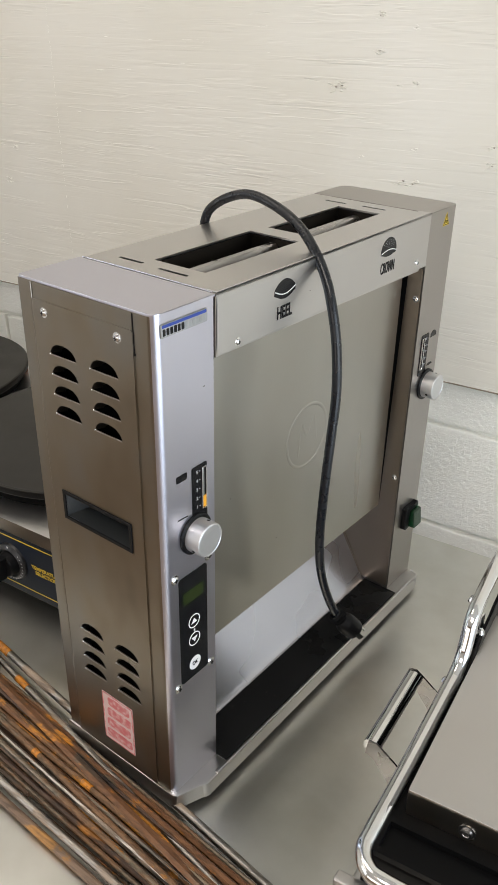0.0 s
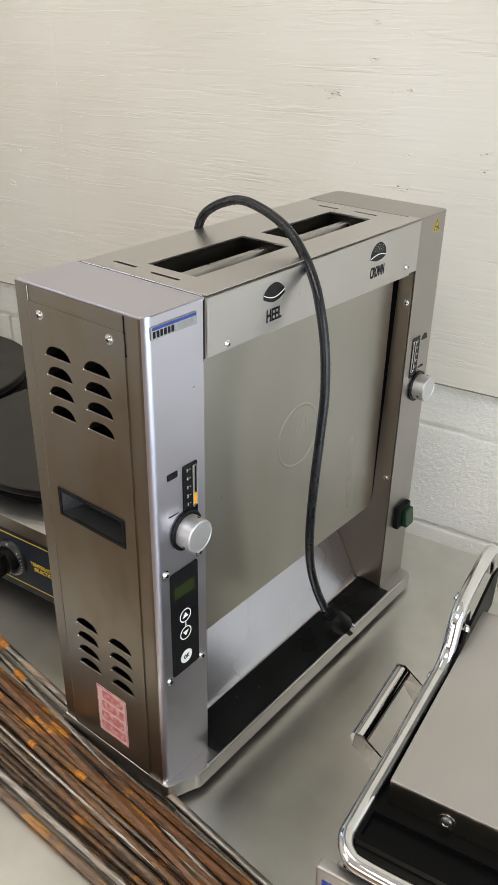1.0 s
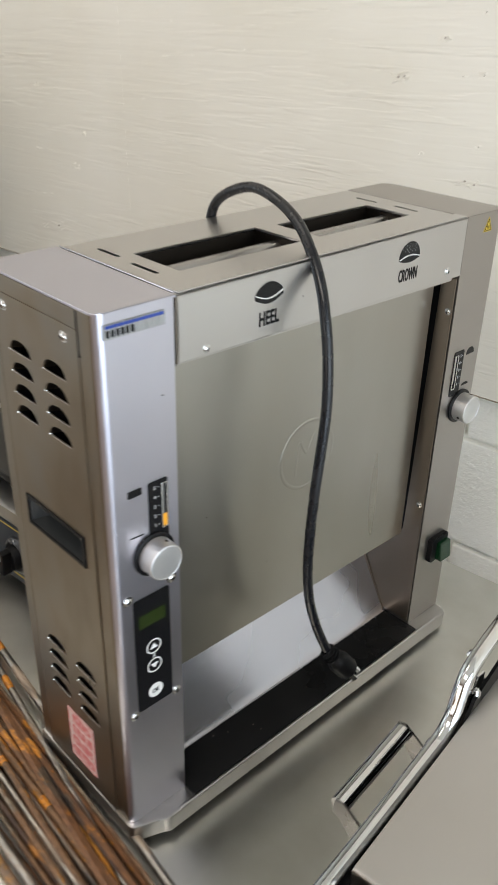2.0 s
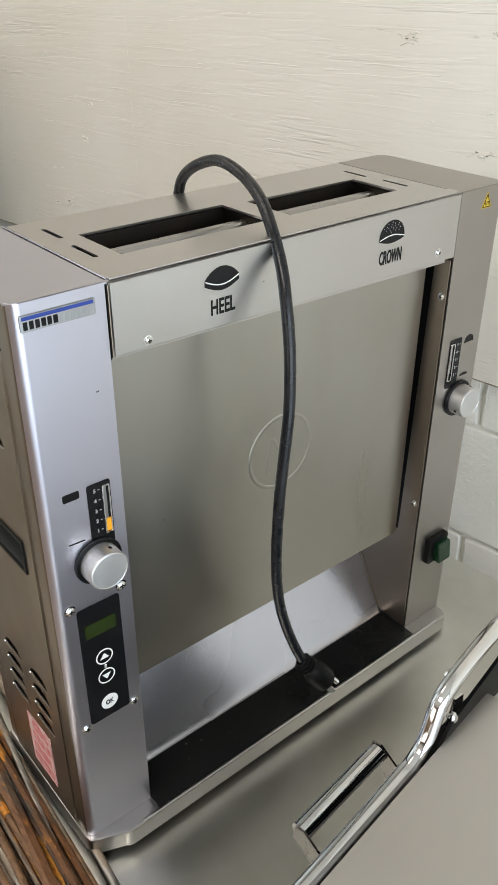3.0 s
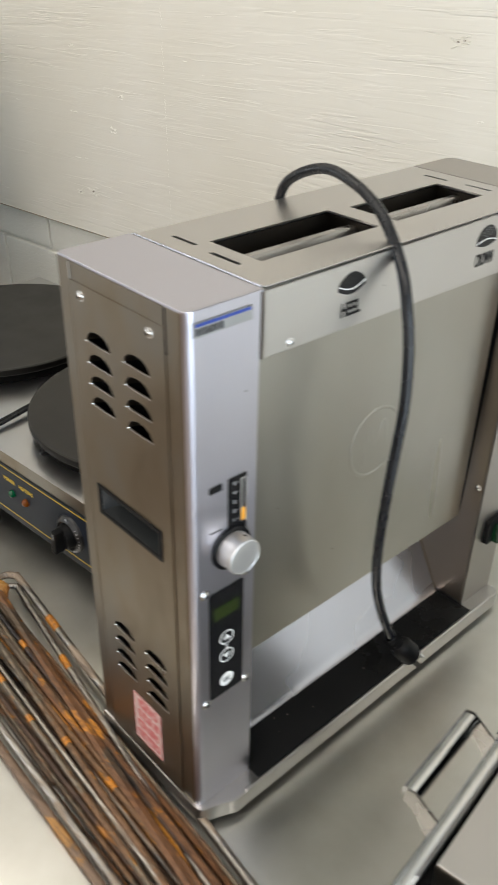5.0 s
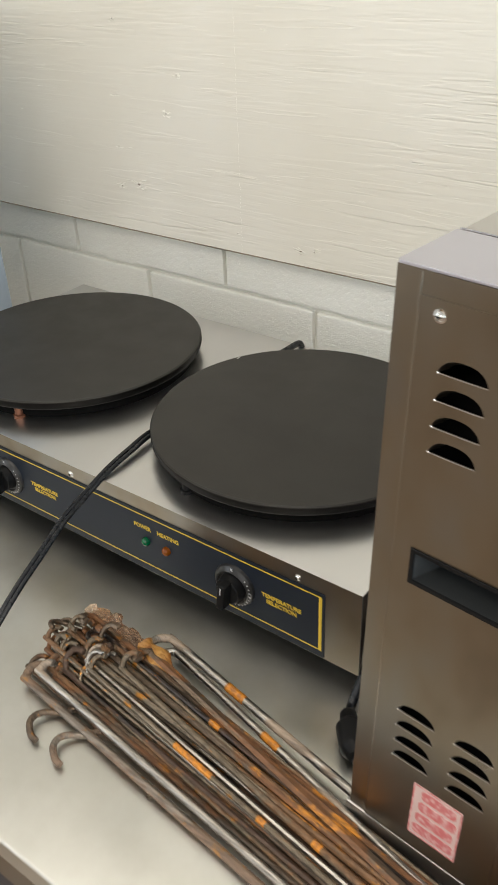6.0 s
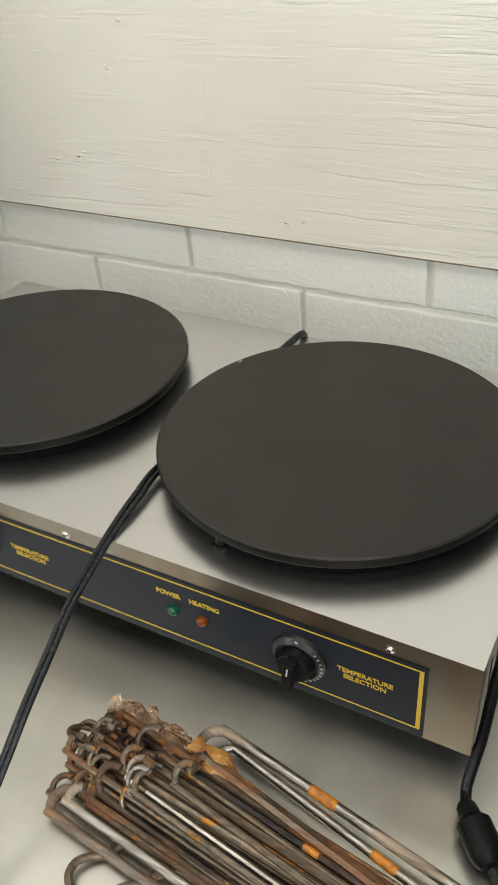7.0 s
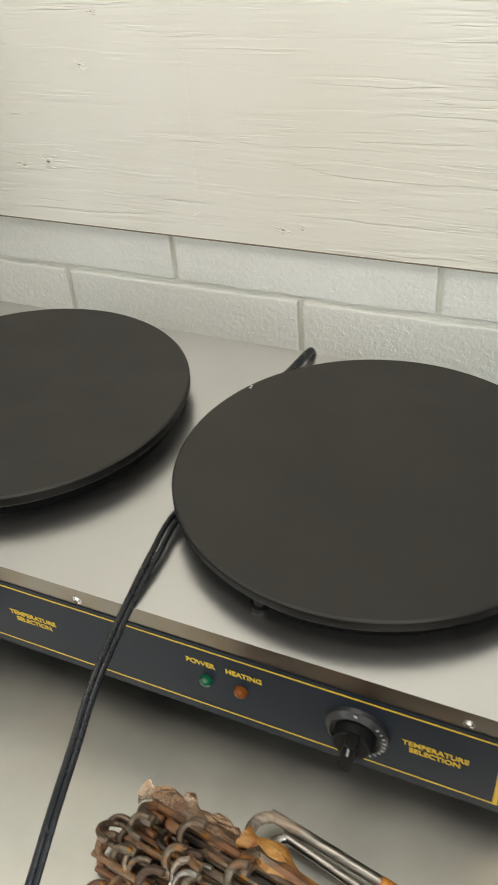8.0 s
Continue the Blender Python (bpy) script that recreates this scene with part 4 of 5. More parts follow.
# power cord: out of the back, over the top and hanging down in front
CORD = [(0.2475, 0.1665, 0.40), (0.2475, 0.1665, 0.53), (0.2465, 0.1637, 0.5665), (0.246, 0.1446, 0.5867), (0.248, 0.1101, 0.5993), (0.246, 0.0745, 0.5945), (0.2342, 0.0361, 0.5840), (0.2222, 0.0075, 0.5674), (0.2148, -0.0121, 0.5461), (0.2091, -0.0245, 0.5232), (0.2043, -0.0355, 0.4896), (0.1995, -0.0424, 0.443), (0.1946, -0.0431, 0.3963), (0.1915, -0.0425, 0.3575), (0.1922, -0.0397, 0.3053), (0.1954, -0.0378, 0.2639), (0.2024, -0.0375, 0.2236), (0.2121, -0.0422, 0.1861), (0.2215, -0.0502, 0.1567)]
cord = part("power_cord", tube(CORD, 0.0049, 14, 5), RUBBER, toaster, "thick black rubber power cord")
axis = (Vector((0.246, -0.070, 0.122)) - Vector(CORD[-1])).normalized()
mp = toward(Vector(CORD[-1]) - axis * 0.004, axis)
plug = part("plug", lathe([(0.0056, 0), (0.0068, 0.004), (0.0078, 0.014), (0.0105, 0.017), (0.0122, 0.022), (0.0122, 0.036), (0.0112, 0.039), (0, 0.039)], mp, 20), BLACK, toaster, "black rubber three-pin plug")
for k in range(3):
    part("plug_ring", lathe([(0.0062, 0.002 + 0.004 * k), (0.0094, 0.003 + 0.004 * k), (0.0062, 0.0045 + 0.004 * k)], mp, 16), BLACK, plug)
for dx, dy in ((-0.0065, 0.0), (0.0065, 0.0)):
    pin = box(dx - 0.0008, dx + 0.0008, -0.0032, 0.0032, 0.039, 0.05, 0.0003)
    pin.transform(mp)
    part("pin", pin, CHROME, plug)
pin = lathe([(0.0024, 0.039), (0.0024, 0.048), (0, 0.05)], mp @ Matrix.Translation((0, 0.007, 0)), 10)
part("pin", pin, CHROME, plug)

# ---- double crepe griddle ----
griddle = empty("crepe_griddle", pose(-0.600, -0.5855, TABLE_Z, 0, 0, -0.48), "stainless steel double crepe griddle with two black round plates", "griddle")
GW, GD, GB, GT = 0.433, 0.455, 0.036, 0.1535
shell = prism([(0, GB), (0, GT), (GD, GT), (GD, GB), (GD - T, GB), (GD - T, GT - T), (T, GT - T), (T, GB)], lambda u, v, w: (-GW - 0.016 + w, u, v), 2 * GW + 0.016)
gbody = part("body", shell, STEEL_GRIDDLE, griddle)
# front face: same steel, its dark reflections put into the colour
gbody.data.materials.append(STEEL_SHADED)
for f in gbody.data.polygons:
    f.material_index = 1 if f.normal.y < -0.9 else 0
vents = [rounded(0.035 + 0.024 * k, 0.043 + 0.024 * k, 0.085, 0.128, 0.0035, 3) for k in range(16)]
for s in (1, -1):
    part("end_panel", prism([(T, GB), (GD - T, GB), (GD - T, GT - T), (T, GT - T)], lambda u, v, w, s=s: (s * (GW - 0.002 + w) - (0.016 if s < 0 else 0.0), u, v), 0.0015, holes=vents), STEEL_SHADED, griddle)
part("bottom_pan", box(-GW + 0.003, GW - 0.003, T + 0.001, GD - T - 0.001, GB, GB + 0.002), BLACK, griddle)
for x in (-0.38, 0.38):
    for y in (0.05, GD - 0.05):
        part("foot", lathe([(0, 0), (0.016, 0), (0.018, 0.005), (0.015, GB), (0, GB)], Matrix.Translation((x, y, 0)), 24), RUBBER, griddle)
face = part("control_strip", prism(rounded(-0.389, 0.389, 0.0375, 0.1325, 0.002), on_front, 0.001, bevel=0.0004), NAVY, griddle, "dark blue control strip with yellow print")
part("yellow_border", prism(rounded(-0.3855, 0.3855, 0.0475, 0.1275, 0.001), lambda u, v, w: on_front(u, v, w + 0.001), 0.0002, holes=[rounded(-0.384, 0.3815, 0.0492, 0.1258, 0.001)]), YELLOW, face)


def dial(x):
    base = part("dial", lathe([(0, 0.001), (0.0285, 0.001), (0.0275, 0.0045), (0.0225, 0.0085), (0.0215, 0.0085), (0.0215, 0.006), (0, 0.006)], front_at(x, 0.0865), 48), DIAL, griddle, "black temperature dial")
    part("knob", lathe([(0.0185, 0.006), (0.0165, 0.017), (0.0155, 0.018), (0, 0.018)], front_at(x, 0.0865), 32), BLACK, base)
    bar = box(-0.0055, 0.0055, -0.0185, 0.0185, 0.016, 0.031, 0.002)
    bar.transform(front_at(x, 0.0865) @ pose(0, 0, 0, 0, 0, -8))
    part("knob_bar", bar, BLACK, base)
    mark = box(-0.0008, 0.0008, 0.006, 0.0165, 0.031, 0.0314)
    mark.transform(front_at(x, 0.0865) @ pose(0, 0, 0, 0, 0, -8))
    part("knob_mark", mark, GREYP, base)
    for k in range(13):
        a = radians(42 - 12.5 * k)
        bar = box(-0.0016, 0.0016, -0.0005, 0.0005, 0.0068, 0.0074)
        bar.transform(front_at(x, 0.0865) @ pose(0.0248 * math.cos(a), 0.0248 * math.sin(a), 0, 0, 0, math.degrees(a)))
        part("dial_mark", bar, GREYP, base)
    bar = box(-0.0014, 0.0014, -0.0024, 0.0024, 0.0068, 0.0072)
    bar.transform(front_at(x, 0.0865) @ pose(0, 0.0248, 0))
    part("dial_mark", bar, GREYP, base)


dial(0.267)
dial(-0.135)
for x in (0.332, -0.062):
    word("TEMPERATURE", 0.0082, front_at(x, 0.0916, -0.0012), 1.0, YELLOW, face)
    word("SELECTION", 0.0082, front_at(x, 0.0834, -0.0012), 1.0, YELLOW, face)
for x, xl, text, glass in ((0.1225, 0.127, "POWER", GREENLED), (0.1645, 0.161, "HEATING", AMBERLED)):
    word(text, 0.0086, front_at(x, 0.1075, -0.0012), 0.95, YELLOW, face)
    part("indicator", lathe([(0, 0.001), (0.0062, 0.001), (0.0062, 0.003), (0.0055, 0.0055), (0.003, 0.0075), (0, 0.008)], front_at(xl, 0.0868), 20), glass, face)
for x in (0.0, 0.354, -0.354):
    screw(griddle, (x, 0, 0.1395), (0, -1, 0), 0.0034)
for x, turn in ((0.211, 256), (-0.221, 291)):
    hot = part("hot_plate", lathe([(0, 0.1845), (0.1985, 0.1845), (0.2003, 0.1828), (0.2003, 0.1755), (0.199, 0.1715), (0.1975, 0.1726), (0, 0.1726)], Matrix.Translation((x, 0.225, 0)), 120), IRON, griddle, "smooth black cast iron crepe plate")
    part("rim", lathe([(0.2003, 0.1826), (0.2011, 0.182), (0.2011, 0.1752), (0.1998, 0.1725)], Matrix.Translation((x, 0.225, 0)), 120), RIM, hot, "near-black metal rim")
    # ring kept near black to stand for the shade under the plate
    part("heater_ring", lathe([(0, 0.1725), (0.190, 0.1725), (0.190, 0.158), (0.188, GT + 0.0005), (0, GT + 0.0005)], Matrix.Translation((x, 0.225, 0)), 72), MATT, hot)
    for k in range(3):
        a = radians(turn + 120 * k)
        part("stud", lathe([(0.0085, GT), (0.0085, GT + 0.004), (0.006, GT + 0.005), (0.006, 0.1695)], Matrix.Translation((x + 0.190 * math.cos(a), 0.225 + 0.190 * math.sin(a), 0)), 12), COPPER if x < 0 else BLACK, hot, "coppery levelling bolt" if x < 0 else "")
for dx, dy in ((0.0375, 0.3165), (0.0378, 0.3125)):
    part("speck", lathe([(0, 0.1846), (0.0012, 0.1846), (0.0008, 0.1851), (0, 0.1852)], Matrix.Translation((dx, dy, 0)), 8), WHITE, griddle)
WIRE_A = [(0.075, 0.33, 0.163), (0.058, 0.21, 0.1625), (0.044, 0.115, 0.1635), (0.048, 0.06, 0.162), (0.054, 0.015, 0.160), (0.057, -0.03, 0.149), (0.062, -0.075, 0.138), (0.07, -0.12, 0.122), (0.077, -0.165, 0.105), (0.083, -0.215, 0.078), (0.085, -0.265, 0.046), (0.085, -0.31, 0.02), (0.083, -0.353, 0.006), (0.082, -0.375, -0.03), (0.082, -0.385, -0.3)]
part("power_cable", tube(WIRE_A, 0.003, 10, 6), RUBBER, griddle, "thin black power cable")
part("power_cable", tube([(x + (0.007 if k < 4 else 0.0044), y, z - (0.0 if k < 4 else 0.0022)) for k, (x, y, z) in enumerate(WIRE_A)], 0.003, 10, 6), RUBBER, griddle, "thin black power cable")
part("cable_end", tube([(0.046, 0.37, 0.157), (0.051, 0.395, 0.158), (0.056, 0.417, 0.161), (0.060, 0.438, 0.163), (0.061, 0.449, 0.158), (0.061, 0.456, 0.13), (0.061, 0.457, 0.10)], 0.0052, 10), RUBBER, griddle)

# blue-grey appliance at the far end of the griddle
cabinet = empty("steel_cabinet", pose(-1.205, -0.18, TABLE_Z), "tall blue-grey steel cabinet standing beside the griddle", "appliance")
part("body", box(-0.42, 0.0, -0.20, 0.0, 0.02, 0.62, 0.006, seg=3), BLUESTEEL, cabinet)
part("side_trim", box(0.0001, 0.0018, -0.185, -0.015, 0.05, 0.59, 0.0006), BLUESTEEL, cabinet)
part("door", box(-0.405, -0.015, -0.218, -0.2005, 0.06, 0.60, 0.004), BLUESTEEL, cabinet)
part("door_handle", tube([(-0.04, -0.218, 0.24), (-0.04, -0.245, 0.25), (-0.04, -0.245, 0.42), (-0.04, -0.218, 0.43)], 0.006, 12), CHROME, cabinet)
for x in (-0.38, -0.04):
    for y in (-0.16, -0.04):
        part("foot", lathe([(0, 0), (0.016, 0), (0.018, 0.004), (0.015, 0.02), (0, 0.02)], Matrix.Translation((x, y, 0)), 20), RUBBER, cabinet)

# black cable with a plug lying beside the toaster
lead = empty("extension_lead", pose(0, 0, TABLE_Z), "black cable with a moulded plug lying on the table", "cable")
part("cable", tube([(-0.150, -0.30, 0.006), (-0.150, -0.37, 0.03), (-0.150, -0.44, 0.10), (-0.155, -0.52, 0.14), (-0.158, -0.555, 0.135), (-0.160, -0.568, 0.10), (-0.161, -0.580, 0.055), (-0.164, -0.604, 0.0145), (-0.1575, -0.627, 0.0145)], 0.0052, 12), RUBBER, lead)
mlead = toward((-0.1615, -0.621, 0.0155), (0.62, -0.78, 0.0))
part("plug_body", lathe([(0.006, 0), (0.009, 0.004), (0.010, 0.014), (0.0155, 0.02), (0.0155, 0.046), (0.0135, 0.052), (0.009, 0.058), (0, 0.058)], mlead, 20), BLACK, lead)
part("cable", tube([(-0.128, -0.663, 0.012), (-0.119, -0.672, 0.007), (-0.100, -0.690, 0.006)], 0.0045, 10), RUBBER, lead)

# ---- contact grill ----
grill = empty("contact_grill", pose(0.3085, -0.727, TABLE_Z, 0, 0, 2.2), "stainless steel contact grill with a chrome tube handle", "grill")
GX = 0.36
LID = [(0.265, 0.163), (0.265, 0.186), (0.262, 0.19), (0.257, 0.191), (0.004, 0.191), (0.0012, 0.19), (0.0, 0.1875), (0.0, 0.163)]
lid = part("lid", prism(LID, lambda u, v, w: (w, u, v), GX), STEEL_LID, grill, "satin steel lid")
# lid front darkened in colour for the floor it mirrors
lid.data.materials.append(STEEL_SHADED)
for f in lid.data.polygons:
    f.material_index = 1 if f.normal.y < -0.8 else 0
part("upper_plate", box(-0.023, GX + 0.012, -0.05, 0.275, 0.140, 0.1625, 0.004), CAST, grill, "black cast upper plate")
part("plate_rim", prism([(-0.012, -0.05), (GX + 0.012, -0.05), (GX + 0.012, -0.012), (-0.012, -0.012)], lambda u, v, w: (u, v, 0.1626 + w), 0.006, holes=[[(-0.006, -0.044), (GX + 0.006, -0.044), (GX + 0.006, -0.018), (-0.006, -0.018)]]), CAST, grill)
part("lower_plate", box(-0.02, GX + 0.02, -0.045, 0.28, 0.110, 0.132, 0.003), CAST, grill, "black lower grill plate")
body = part("body", box(-0.028, GX + 0.028, -0.052, 0.3, 0.028, 0.109, 0.004), STEEL_LID, grill)
for x in (0.0, GX):
    for y in (-0.03, 0.27):
        part("foot", lathe([(0, 0), (0.014, 0), (0.015, 0.004), (0.013, 0.028), (0, 0.028)], Matrix.Translation((x, y, 0)), 20), RUBBER, grill)
front = part("front_panel", box(-0.036, GX + 0.036, -0.066, -0.053, 0.028, 0.131, 0.003), STEEL_LID, grill)
part("front_sticker", prism(rounded(-0.029, 0.006, 0.098, 0.119, 0.001), lambda u, v, w: (u, -0.066 - w, v), 0.0003), BLUE, front, "small blue sticker")
HANDLE = [(-0.013, 0.33, 0.197), (-0.0125, 0.322, 0.225), (-0.0125, 0.305, 0.238), (-0.0125, 0.27, 0.239), (-0.012, 0.215, 0.231), (-0.0115, 0.195, 0.221), (-0.0115, 0.182, 0.194), (-0.012, 0.166, 0.18), (-0.013, 0.14, 0.175), (-0.0145, 0.05, 0.17), (-0.0165, -0.03, 0.166), (-0.0155, -0.051, 0.165), (-0.006, -0.0645, 0.1645), (0.012, -0.0685, 0.164), (0.1, -0.0685, 0.164), (GX - 0.012, -0.0685, 0.164), (GX + 0.01, -0.06, 0.164), (GX + 0.0165, -0.04, 0.166), (GX + 0.0145, 0.14, 0.175), (GX + 0.012, 0.2, 0.222), (GX + 0.0125, 0.305, 0.238), (GX + 0.013, 0.33, 0.197)]
part("tube_handle", tube(HANDLE, 0.0074, 18, 6), CHROME, grill, "polished chrome tube handle")
part("hinge_rod", tube([(0.004, 0.3, 0.208), (GX, 0.3, 0.208)], 0.0085, 14), STEEL_SHADED, grill)
part("hinge_bracket", prism([(0.17, 0.172), (0.3, 0.172), (0.31, 0.217), (0.285, 0.222), (0.2, 0.204)], lambda u, v, w: (-0.003 + w, u, v), 0.003), CAST, grill)
part("bracket_tab", prism([(0.2, 0.187), (0.226, 0.187), (0.226, 0.214), (0.212, 0.218)], lambda u, v, w: (-0.0075 + w, u, v), 0.002), CHROME, grill)
for p, d in (((-0.021, 0.165, 0.164), (-1, 0, 0.6)), ((-0.020, 0.226, 0.225), (-1, 0, 0.4)), ((-0.004, 0.206, 0.204), (1, 0, 0.3))):
    m = toward(p, d)
    part("bolt", lathe([(0, -0.004), (0.0022, -0.004), (0.0022, 0.0), (0.0046, 0.0), (0.0046, 0.0028), (0.0032, 0.0042), (0, 0.0046)], m, 6), CHROME, grill)
m = toward((0.052, 0.0, 0.174), (0, -1, 0))
part("bolt", lathe([(0.0075, 0), (0.0075, 0.0008), (0.005, 0.001), (0.0046, 0.003), (0.0028, 0.0036), (0.0024, 0.0028), (0, 0.0026)], m, 20), GRIP, grill)
grip_bar = part("side_grip", tube([(-0.066, 0.088, 0.119), (-0.062, 0.192, 0.1265)], 0.0092, 14), CHROME, grill, "chrome side grip")
for y, z in ((0.086, 0.119), (0.194, 0.1265)):
    part("grip_plate", prism([(-0.071, z - 0.008), (-0.062, z - 0.0125), (-0.029, z - 0.06), (-0.029, z - 0.016), (-0.06, z + 0.0095), (-0.069, z + 0.008)], lambda u, v, w, y=y: (u, y - 0.001 + w, v), 0.002), GRIP, grip_bar)

# ---- bundle of hooked rods ----
rng = random.Random(7)


def rod(x0, y0, z0, x1, y1, z1, r, material, hook=0.011, tip=0.0, lean=0.0, side=1, sides=8, wide=1.0, label="", bend=0.0, tapes=()):
    """A straight bar whose left end is bent round into a hook; tip: how far the bent end runs back, lean: the hook's tilt out of the level; tapes: (start, end) of bands of orange tape along the shaft."""
    heading = math.atan2(y1 - y0, x1 - x0)
    ux, uy = math.cos(heading), math.sin(heading)
    nx, ny = -uy * side, ux * side
    cl, sl = math.cos(radians(lean)), math.sin(radians(lean))
    pts = []

    def at(f, q):
        return (x0 + f * ux + q * nx * cl, y0 + f * uy + q * ny * cl, z0 + q * sl)

    if tip:
        pts += [at(tip, 2 * hook), at(tip * 0.5, 2 * hook)]
    for k in range(9):
        a = math.pi - math.pi * k / 8
        pts.append(at(-hook * math.sin(a), hook - hook * math.cos(a)))
    base = pts[-1]
    for k in range(1, 7):
        f = k / 6
        pts.append((base[0] + (x1 - base[0]) * f, base[1] + (y1 - base[1]) * f + bend * math.sin(math.pi * f), base[2] + (z1 - base[2]) * f))
    ob = link("hooked_rod", tube(pts, r, sides, 3, wide=wide), material, even=False)
    for f0, f1 in tapes:
        run = [tuple(base[k] + ((x1, y1, z1)[k] - base[k]) * f + (bend * math.sin(math.pi * f) if k == 1 else 0.0) for k in range(3)) for f in (f0, (f0 + f1) / 2, f1)]
        part("tape_band", tube(run, r + 0.0003, sides, 2, wide=wide), ORANGETAPE, ob, "band of orange tape")
    return tagged(ob, label or "rusty iron rod with a hooked end", "metal rod", "bundle of hooked rods")


PLAIN, BAR, BRIGHT = "", "flat rusty iron bar with a hooked end", "bright worn steel rod with a hooked end"
for layer, n in ((0, 15), (1, 15), (2, 12), (3, 7)):
    for k in range(n):
        f = (k + 0.5 + rng.uniform(-0.3, 0.3)) / n
        inset = 0.011 * layer
        yl = -0.774 + inset + f * (0.110 - 1.5 * inset)
        xl = -0.482 + 0.02 * f + rng.uniform(-0.03, 0.06)
        yr = -0.858 + inset * 0.6 + f * (0.072 - inset) + rng.uniform(-0.006, 0.006)
        zz = TABLE_Z + 0.0050 + 0.0074 * layer
        pick = rng.random()
        kind = BAR if pick > 0.87 else (BRIGHT if pick < 0.07 else PLAIN)
        rod(xl, yl, zz + 0.001, 0.30 + rng.uniform(-0.05, 0.05), yr, zz, rng.choice((0.0026, 0.0031, 0.0037)), {BAR: rng.choice((RUST, TAN)), BRIGHT: BARE, PLAIN: rng.choice((RUST, TAN, TAN, DARKROD, RUSTB))}[kind], hook=rng.uniform(0.0095, 0.0155), tip=rng.uniform(0.0, 0.008),
            lean=rng.uniform(12, 60) if layer else rng.uniform(5, 20), side=1 if f < 0.4 else -1 if f > 0.65 else rng.choice((1, -1)), sides=6 if kind == BAR else 8, wide=1.5 if kind == BAR else 1.0, label=kind, bend=rng.uniform(-0.005, 0.005), tapes=((band := rng.uniform(0.15, 0.55), band + rng.choice((0.012, 0.02, 0.05))),) if rng.random() < 0.12 else ())
# bright rods along both edges of the bundle
rod(-0.379, -0.652, TABLE_Z + 0.020, 0.27, -0.776, TABLE_Z + 0.010, 0.0050, BARE, 0.017, 0.0, 8, -1, 12, label=BRIGHT, tapes=((0.142, 0.185),))
rod(-0.364, -0.664, TABLE_Z + 0.018, 0.29, -0.827, TABLE_Z + 0.026, 0.0042, BARE, 0.0115, 0.0, 8, -1, 12, label=BRIGHT, tapes=((0.225, 0.262),))
rod(-0.471, -0.777, TABLE_Z + 0.022, 0.26, -0.862, TABLE_Z + 0.010, 0.0044, BARE, 0.0085, 0.0, 12, 1, 12, label=BRIGHT)
rod(-0.484, -0.788, TABLE_Z + 0.012, 0.24, -0.870, TABLE_Z + 0.006, 0.0048, DULLROD, 0.0125, 0.0, 10, 1, 10)
# a flat bar and two rods lying over the rest
rod(-0.377, -0.690, TABLE_Z + 0.033, 0.26, -0.83, TABLE_Z + 0.0275, 0.0036, RUST, 0.010, 0.0, 20, -1, 6, wide=1.9, label=BAR)
rod(-0.387, -0.727, TABLE_Z + 0.032, 0.28, -0.846, TABLE_Z + 0.027, 0.0036, TAN, 0.012, 0.0, 30, 1, 10, tapes=((0.42, 0.435),))
rod(-0.417, -0.747, TABLE_Z + 0.030, 0.27, -0.852, TABLE_Z + 0.0285, 0.0030, TAN, 0.011, 0.0, 30, 1, 10, tapes=((0.20, 0.28), (0.37, 0.385)))
# two hooks that stick out below the bundle
for x, y, m, look_of_it in ((-0.431, -0.830, RUSTB, "brown rusted rod with its hook sticking out"), (-0.387, -0.836, DULLROD, "dull grey rod with its hook sticking out")):
    pts = [(x + 0.012, y - 0.006, TABLE_Z + 0.006), (x + 0.002, y - 0.004, TABLE_Z + 0.008), (x - 0.010, y + 0.006, TABLE_Z + 0.010), (x - 0.010, y + 0.020, TABLE_Z + 0.009), (x + 0.006, y + 0.034, TABLE_Z + 0.006), (x + 0.05, y + 0.056, TABLE_Z + 0.004), (x + 0.3, y + 0.028, TABLE_Z + 0.004)]
    tagged(link("hooked_rod", tube(pts, 0.0038, 10), m, even=False), look_of_it, "metal rod", "bundle of hooked rods")


def wrap(name, line, r, material, label, category, seed, flare, crease=0.32):
    """A crumpled sheet wound round the bars: a loose sleeve with creased facets, open at the ends."""
    g = random.Random(seed)
    bm = bmesh.new()
    pts = smooth_line(line, 5)
    rings = []
    for k, p in enumerate(pts):
        f = k / (len(pts) - 1)
        rr = r * (0.75 + flare * abs(f - 0.5) + 0.25 * math.sin(9 * f + seed))
        d = (pts[min(k + 1, len(pts) - 1)] - pts[max(k - 1, 0)]).normalized()
        u = Vector((0, 0, 1)) - d * d.z
        u.normalize()
        v = d.cross(u)
        rings.append([bm.verts.new(p + rr * g.uniform(0.93 - crease, 0.93 + crease) * (0.75 * math.sin(a) * u + 1.45 * math.cos(a) * v) + d * r * g.uniform(-crease, crease)) for a in (2 * math.pi * j / 16 for j in range(16))])
    for a, b in zip(rings, rings[1:]):
        for k in range(16):
            j = (k + 1) % 16
            bm.faces.new((a[k], a[j], b[j]))
            bm.faces.new((a[k], b[j], b[k]))
    return tagged(link(name, bm, material, smooth=False), label, category)


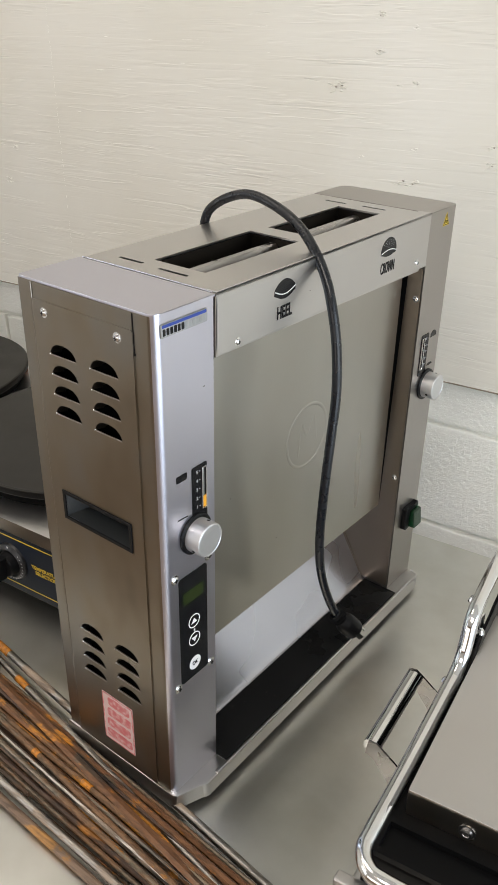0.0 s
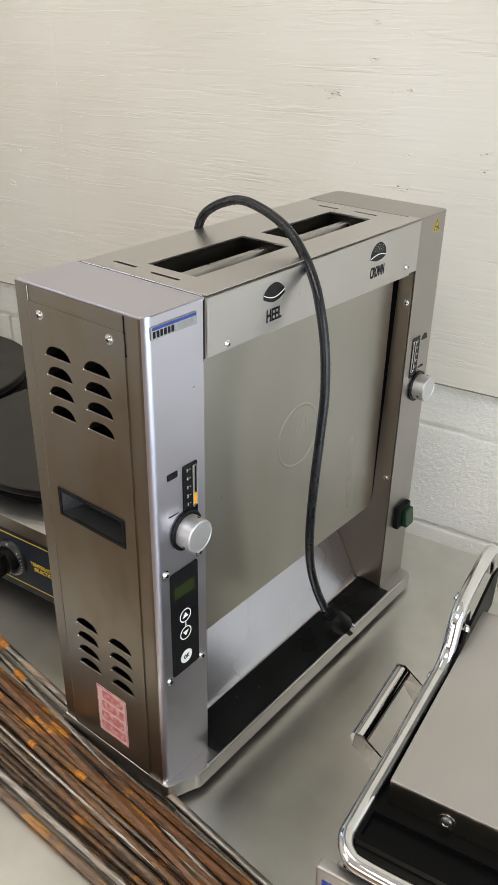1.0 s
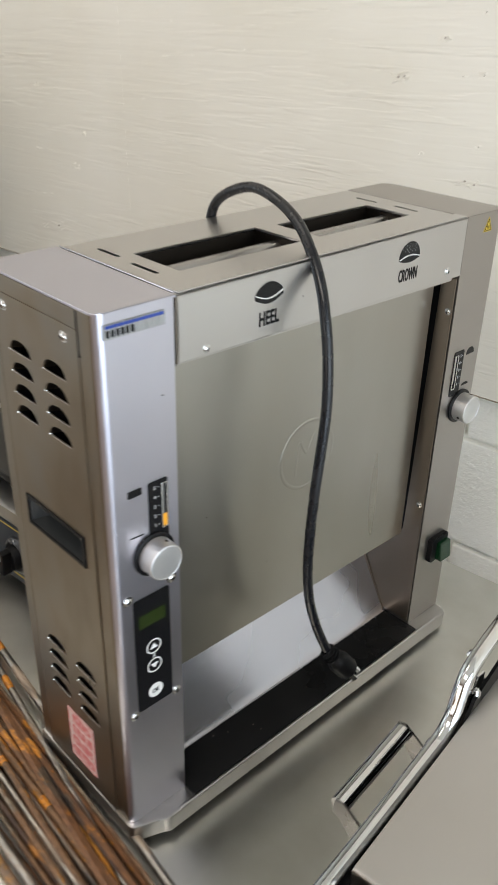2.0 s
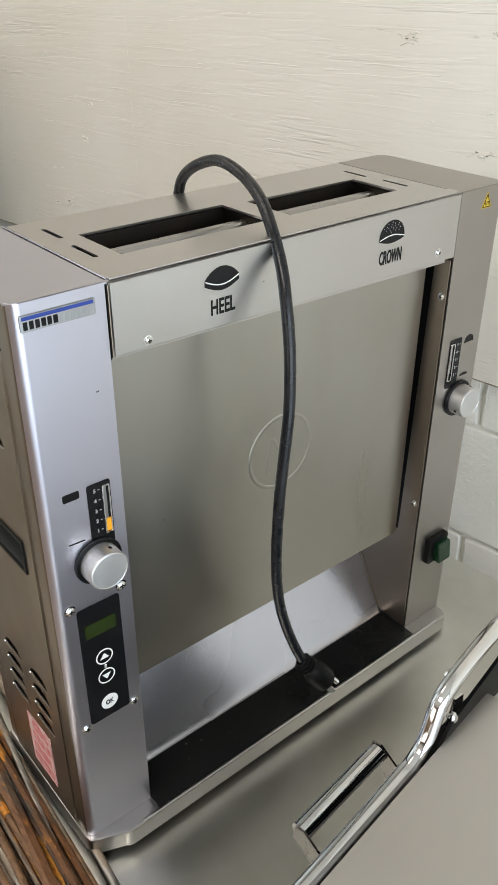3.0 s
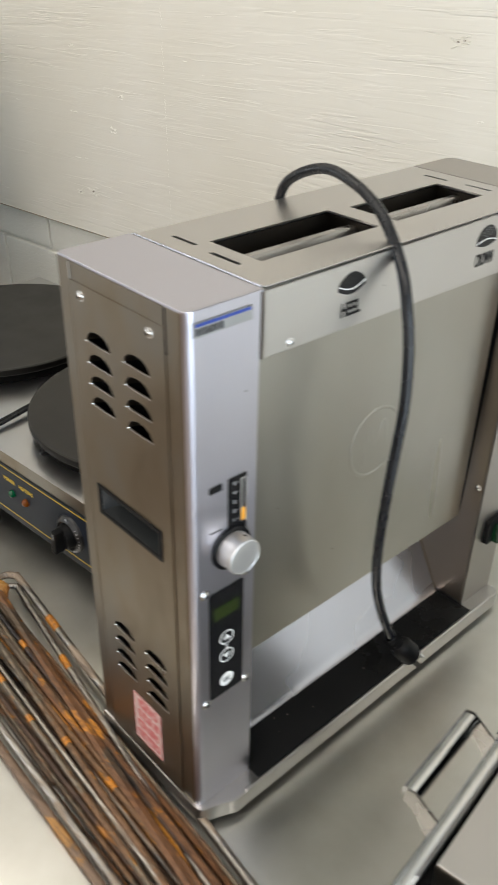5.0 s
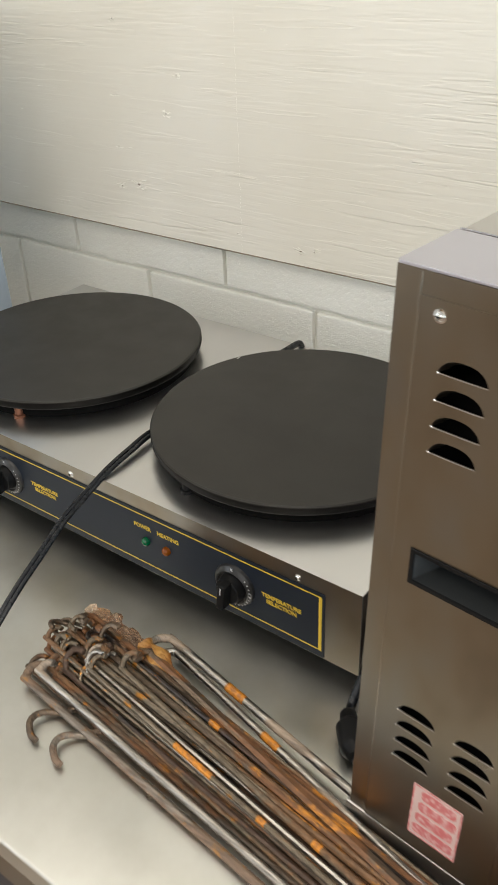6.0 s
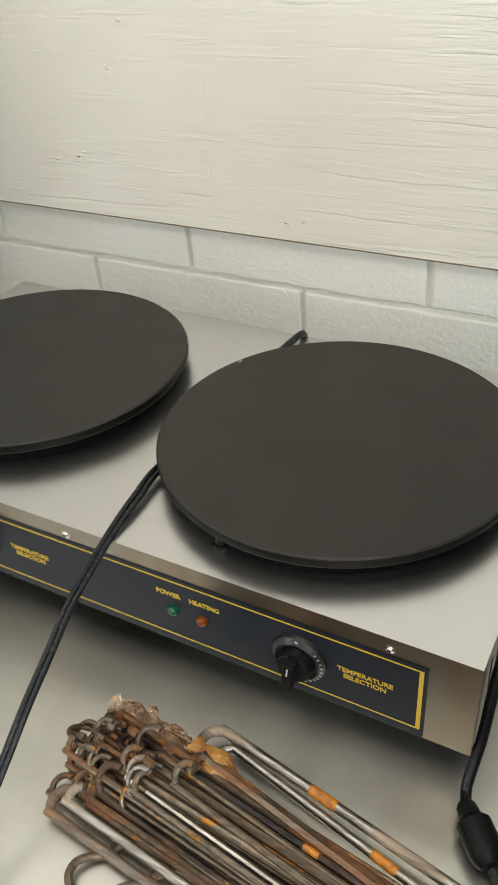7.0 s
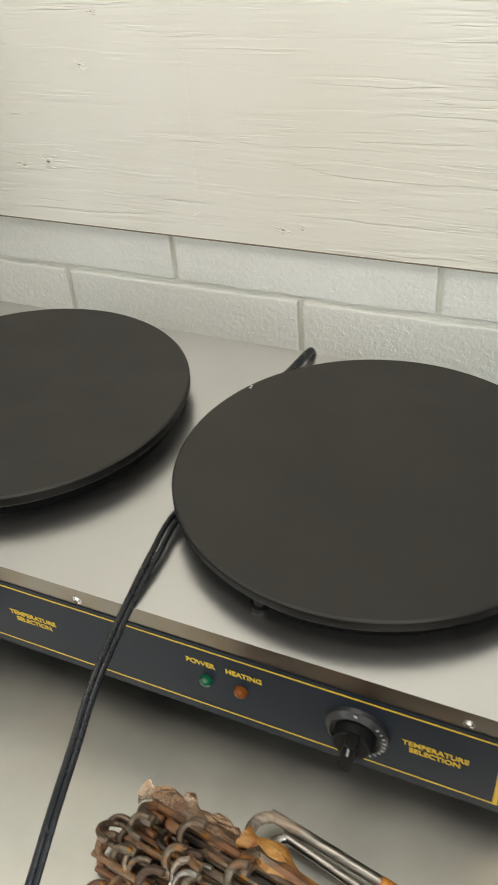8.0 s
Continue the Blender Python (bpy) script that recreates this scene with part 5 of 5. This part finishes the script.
PLASTIC = "crumpled clear plastic wrapped round the rod ends"
wrap("plastic_wrap", [(-0.501, -0.672, TABLE_Z + 0.022), (-0.484, -0.672, TABLE_Z + 0.026), (-0.459, -0.675, TABLE_Z + 0.027)], 0.0065, FILM, PLASTIC, "plastic wrap", 2, 0.3)
wrap("plastic_wrap", [(-0.461, -0.675, TABLE_Z + 0.027), (-0.439, -0.679, TABLE_Z + 0.028), (-0.404, -0.689, TABLE_Z + 0.026)], 0.0088, FILM, PLASTIC, "plastic wrap", 1, 0.1)
wrap("tape_wrap", [(-0.401, -0.680, TABLE_Z + 0.029), (-0.374, -0.688, TABLE_Z + 0.03), (-0.337, -0.701, TABLE_Z + 0.026)], 0.0102, TAPE, "yellowed tape wrapped round a flat bar", "tape", 3, -0.1, 0.1)

# ---- wall blocks ----
BW, BH, J = 0.406, 0.2, 0.0095
# four alike blocks, each with its own chipped and paint-clogged edges
block_meshes = []
for k in range(4):
    edge, corners = [], [(J / 2, J / 2), (BW - J / 2, J / 2), (BW - J / 2, BH - J / 2), (J / 2, BH - J / 2)]
    for (ax, az), (bx, bz) in zip(corners, corners[1:] + corners[:1]):
        n = 12 if ax != bx else 7
        edge += [(ax + (bx - ax) * i / n + rng.uniform(-0.0013, 0.0013), az + (bz - az) * i / n + rng.uniform(-0.0013, 0.0013)) for i in range(n)]
    bm = bmesh.new()
    rings = []
    for y, inset in ((0.03, 0.0), (0.0025, 0.0), (0.0008, 0.0007), (0.0, 0.0022)):
        rings.append([bm.verts.new((u + inset * (1 if u < BW / 2 else -1) * (abs(u - BW / 2) > BW / 2 - 0.02), y, v + inset * (1 if v < BH / 2 else -1) * (abs(v - BH / 2) > BH / 2 - 0.02))) for u, v in edge])
    for lo, hi in zip(rings, rings[1:]):
        for i in range(len(lo)):
            j = (i + 1) % len(lo)
            bm.faces.new((lo[i], lo[j], hi[j], hi[i]))
    bm.faces.new(rings[-1])
    ob = link("block", bm, PAINT, wall_north, even=False, smooth=False)
    block_meshes.append(ob.data)
    bpy.data.objects.remove(ob)
for row in range(3):
    z0 = 0.636 + BH * row
    shift = -1.023 if row % 2 else -1.226
    for k in range(-2, 6):
        x0 = shift + BW * k
        ob = new("block", block_meshes[(3 * row + k) % 4])
        ob.parent = wall_north
        ob.location = (x0, 0.034, z0)
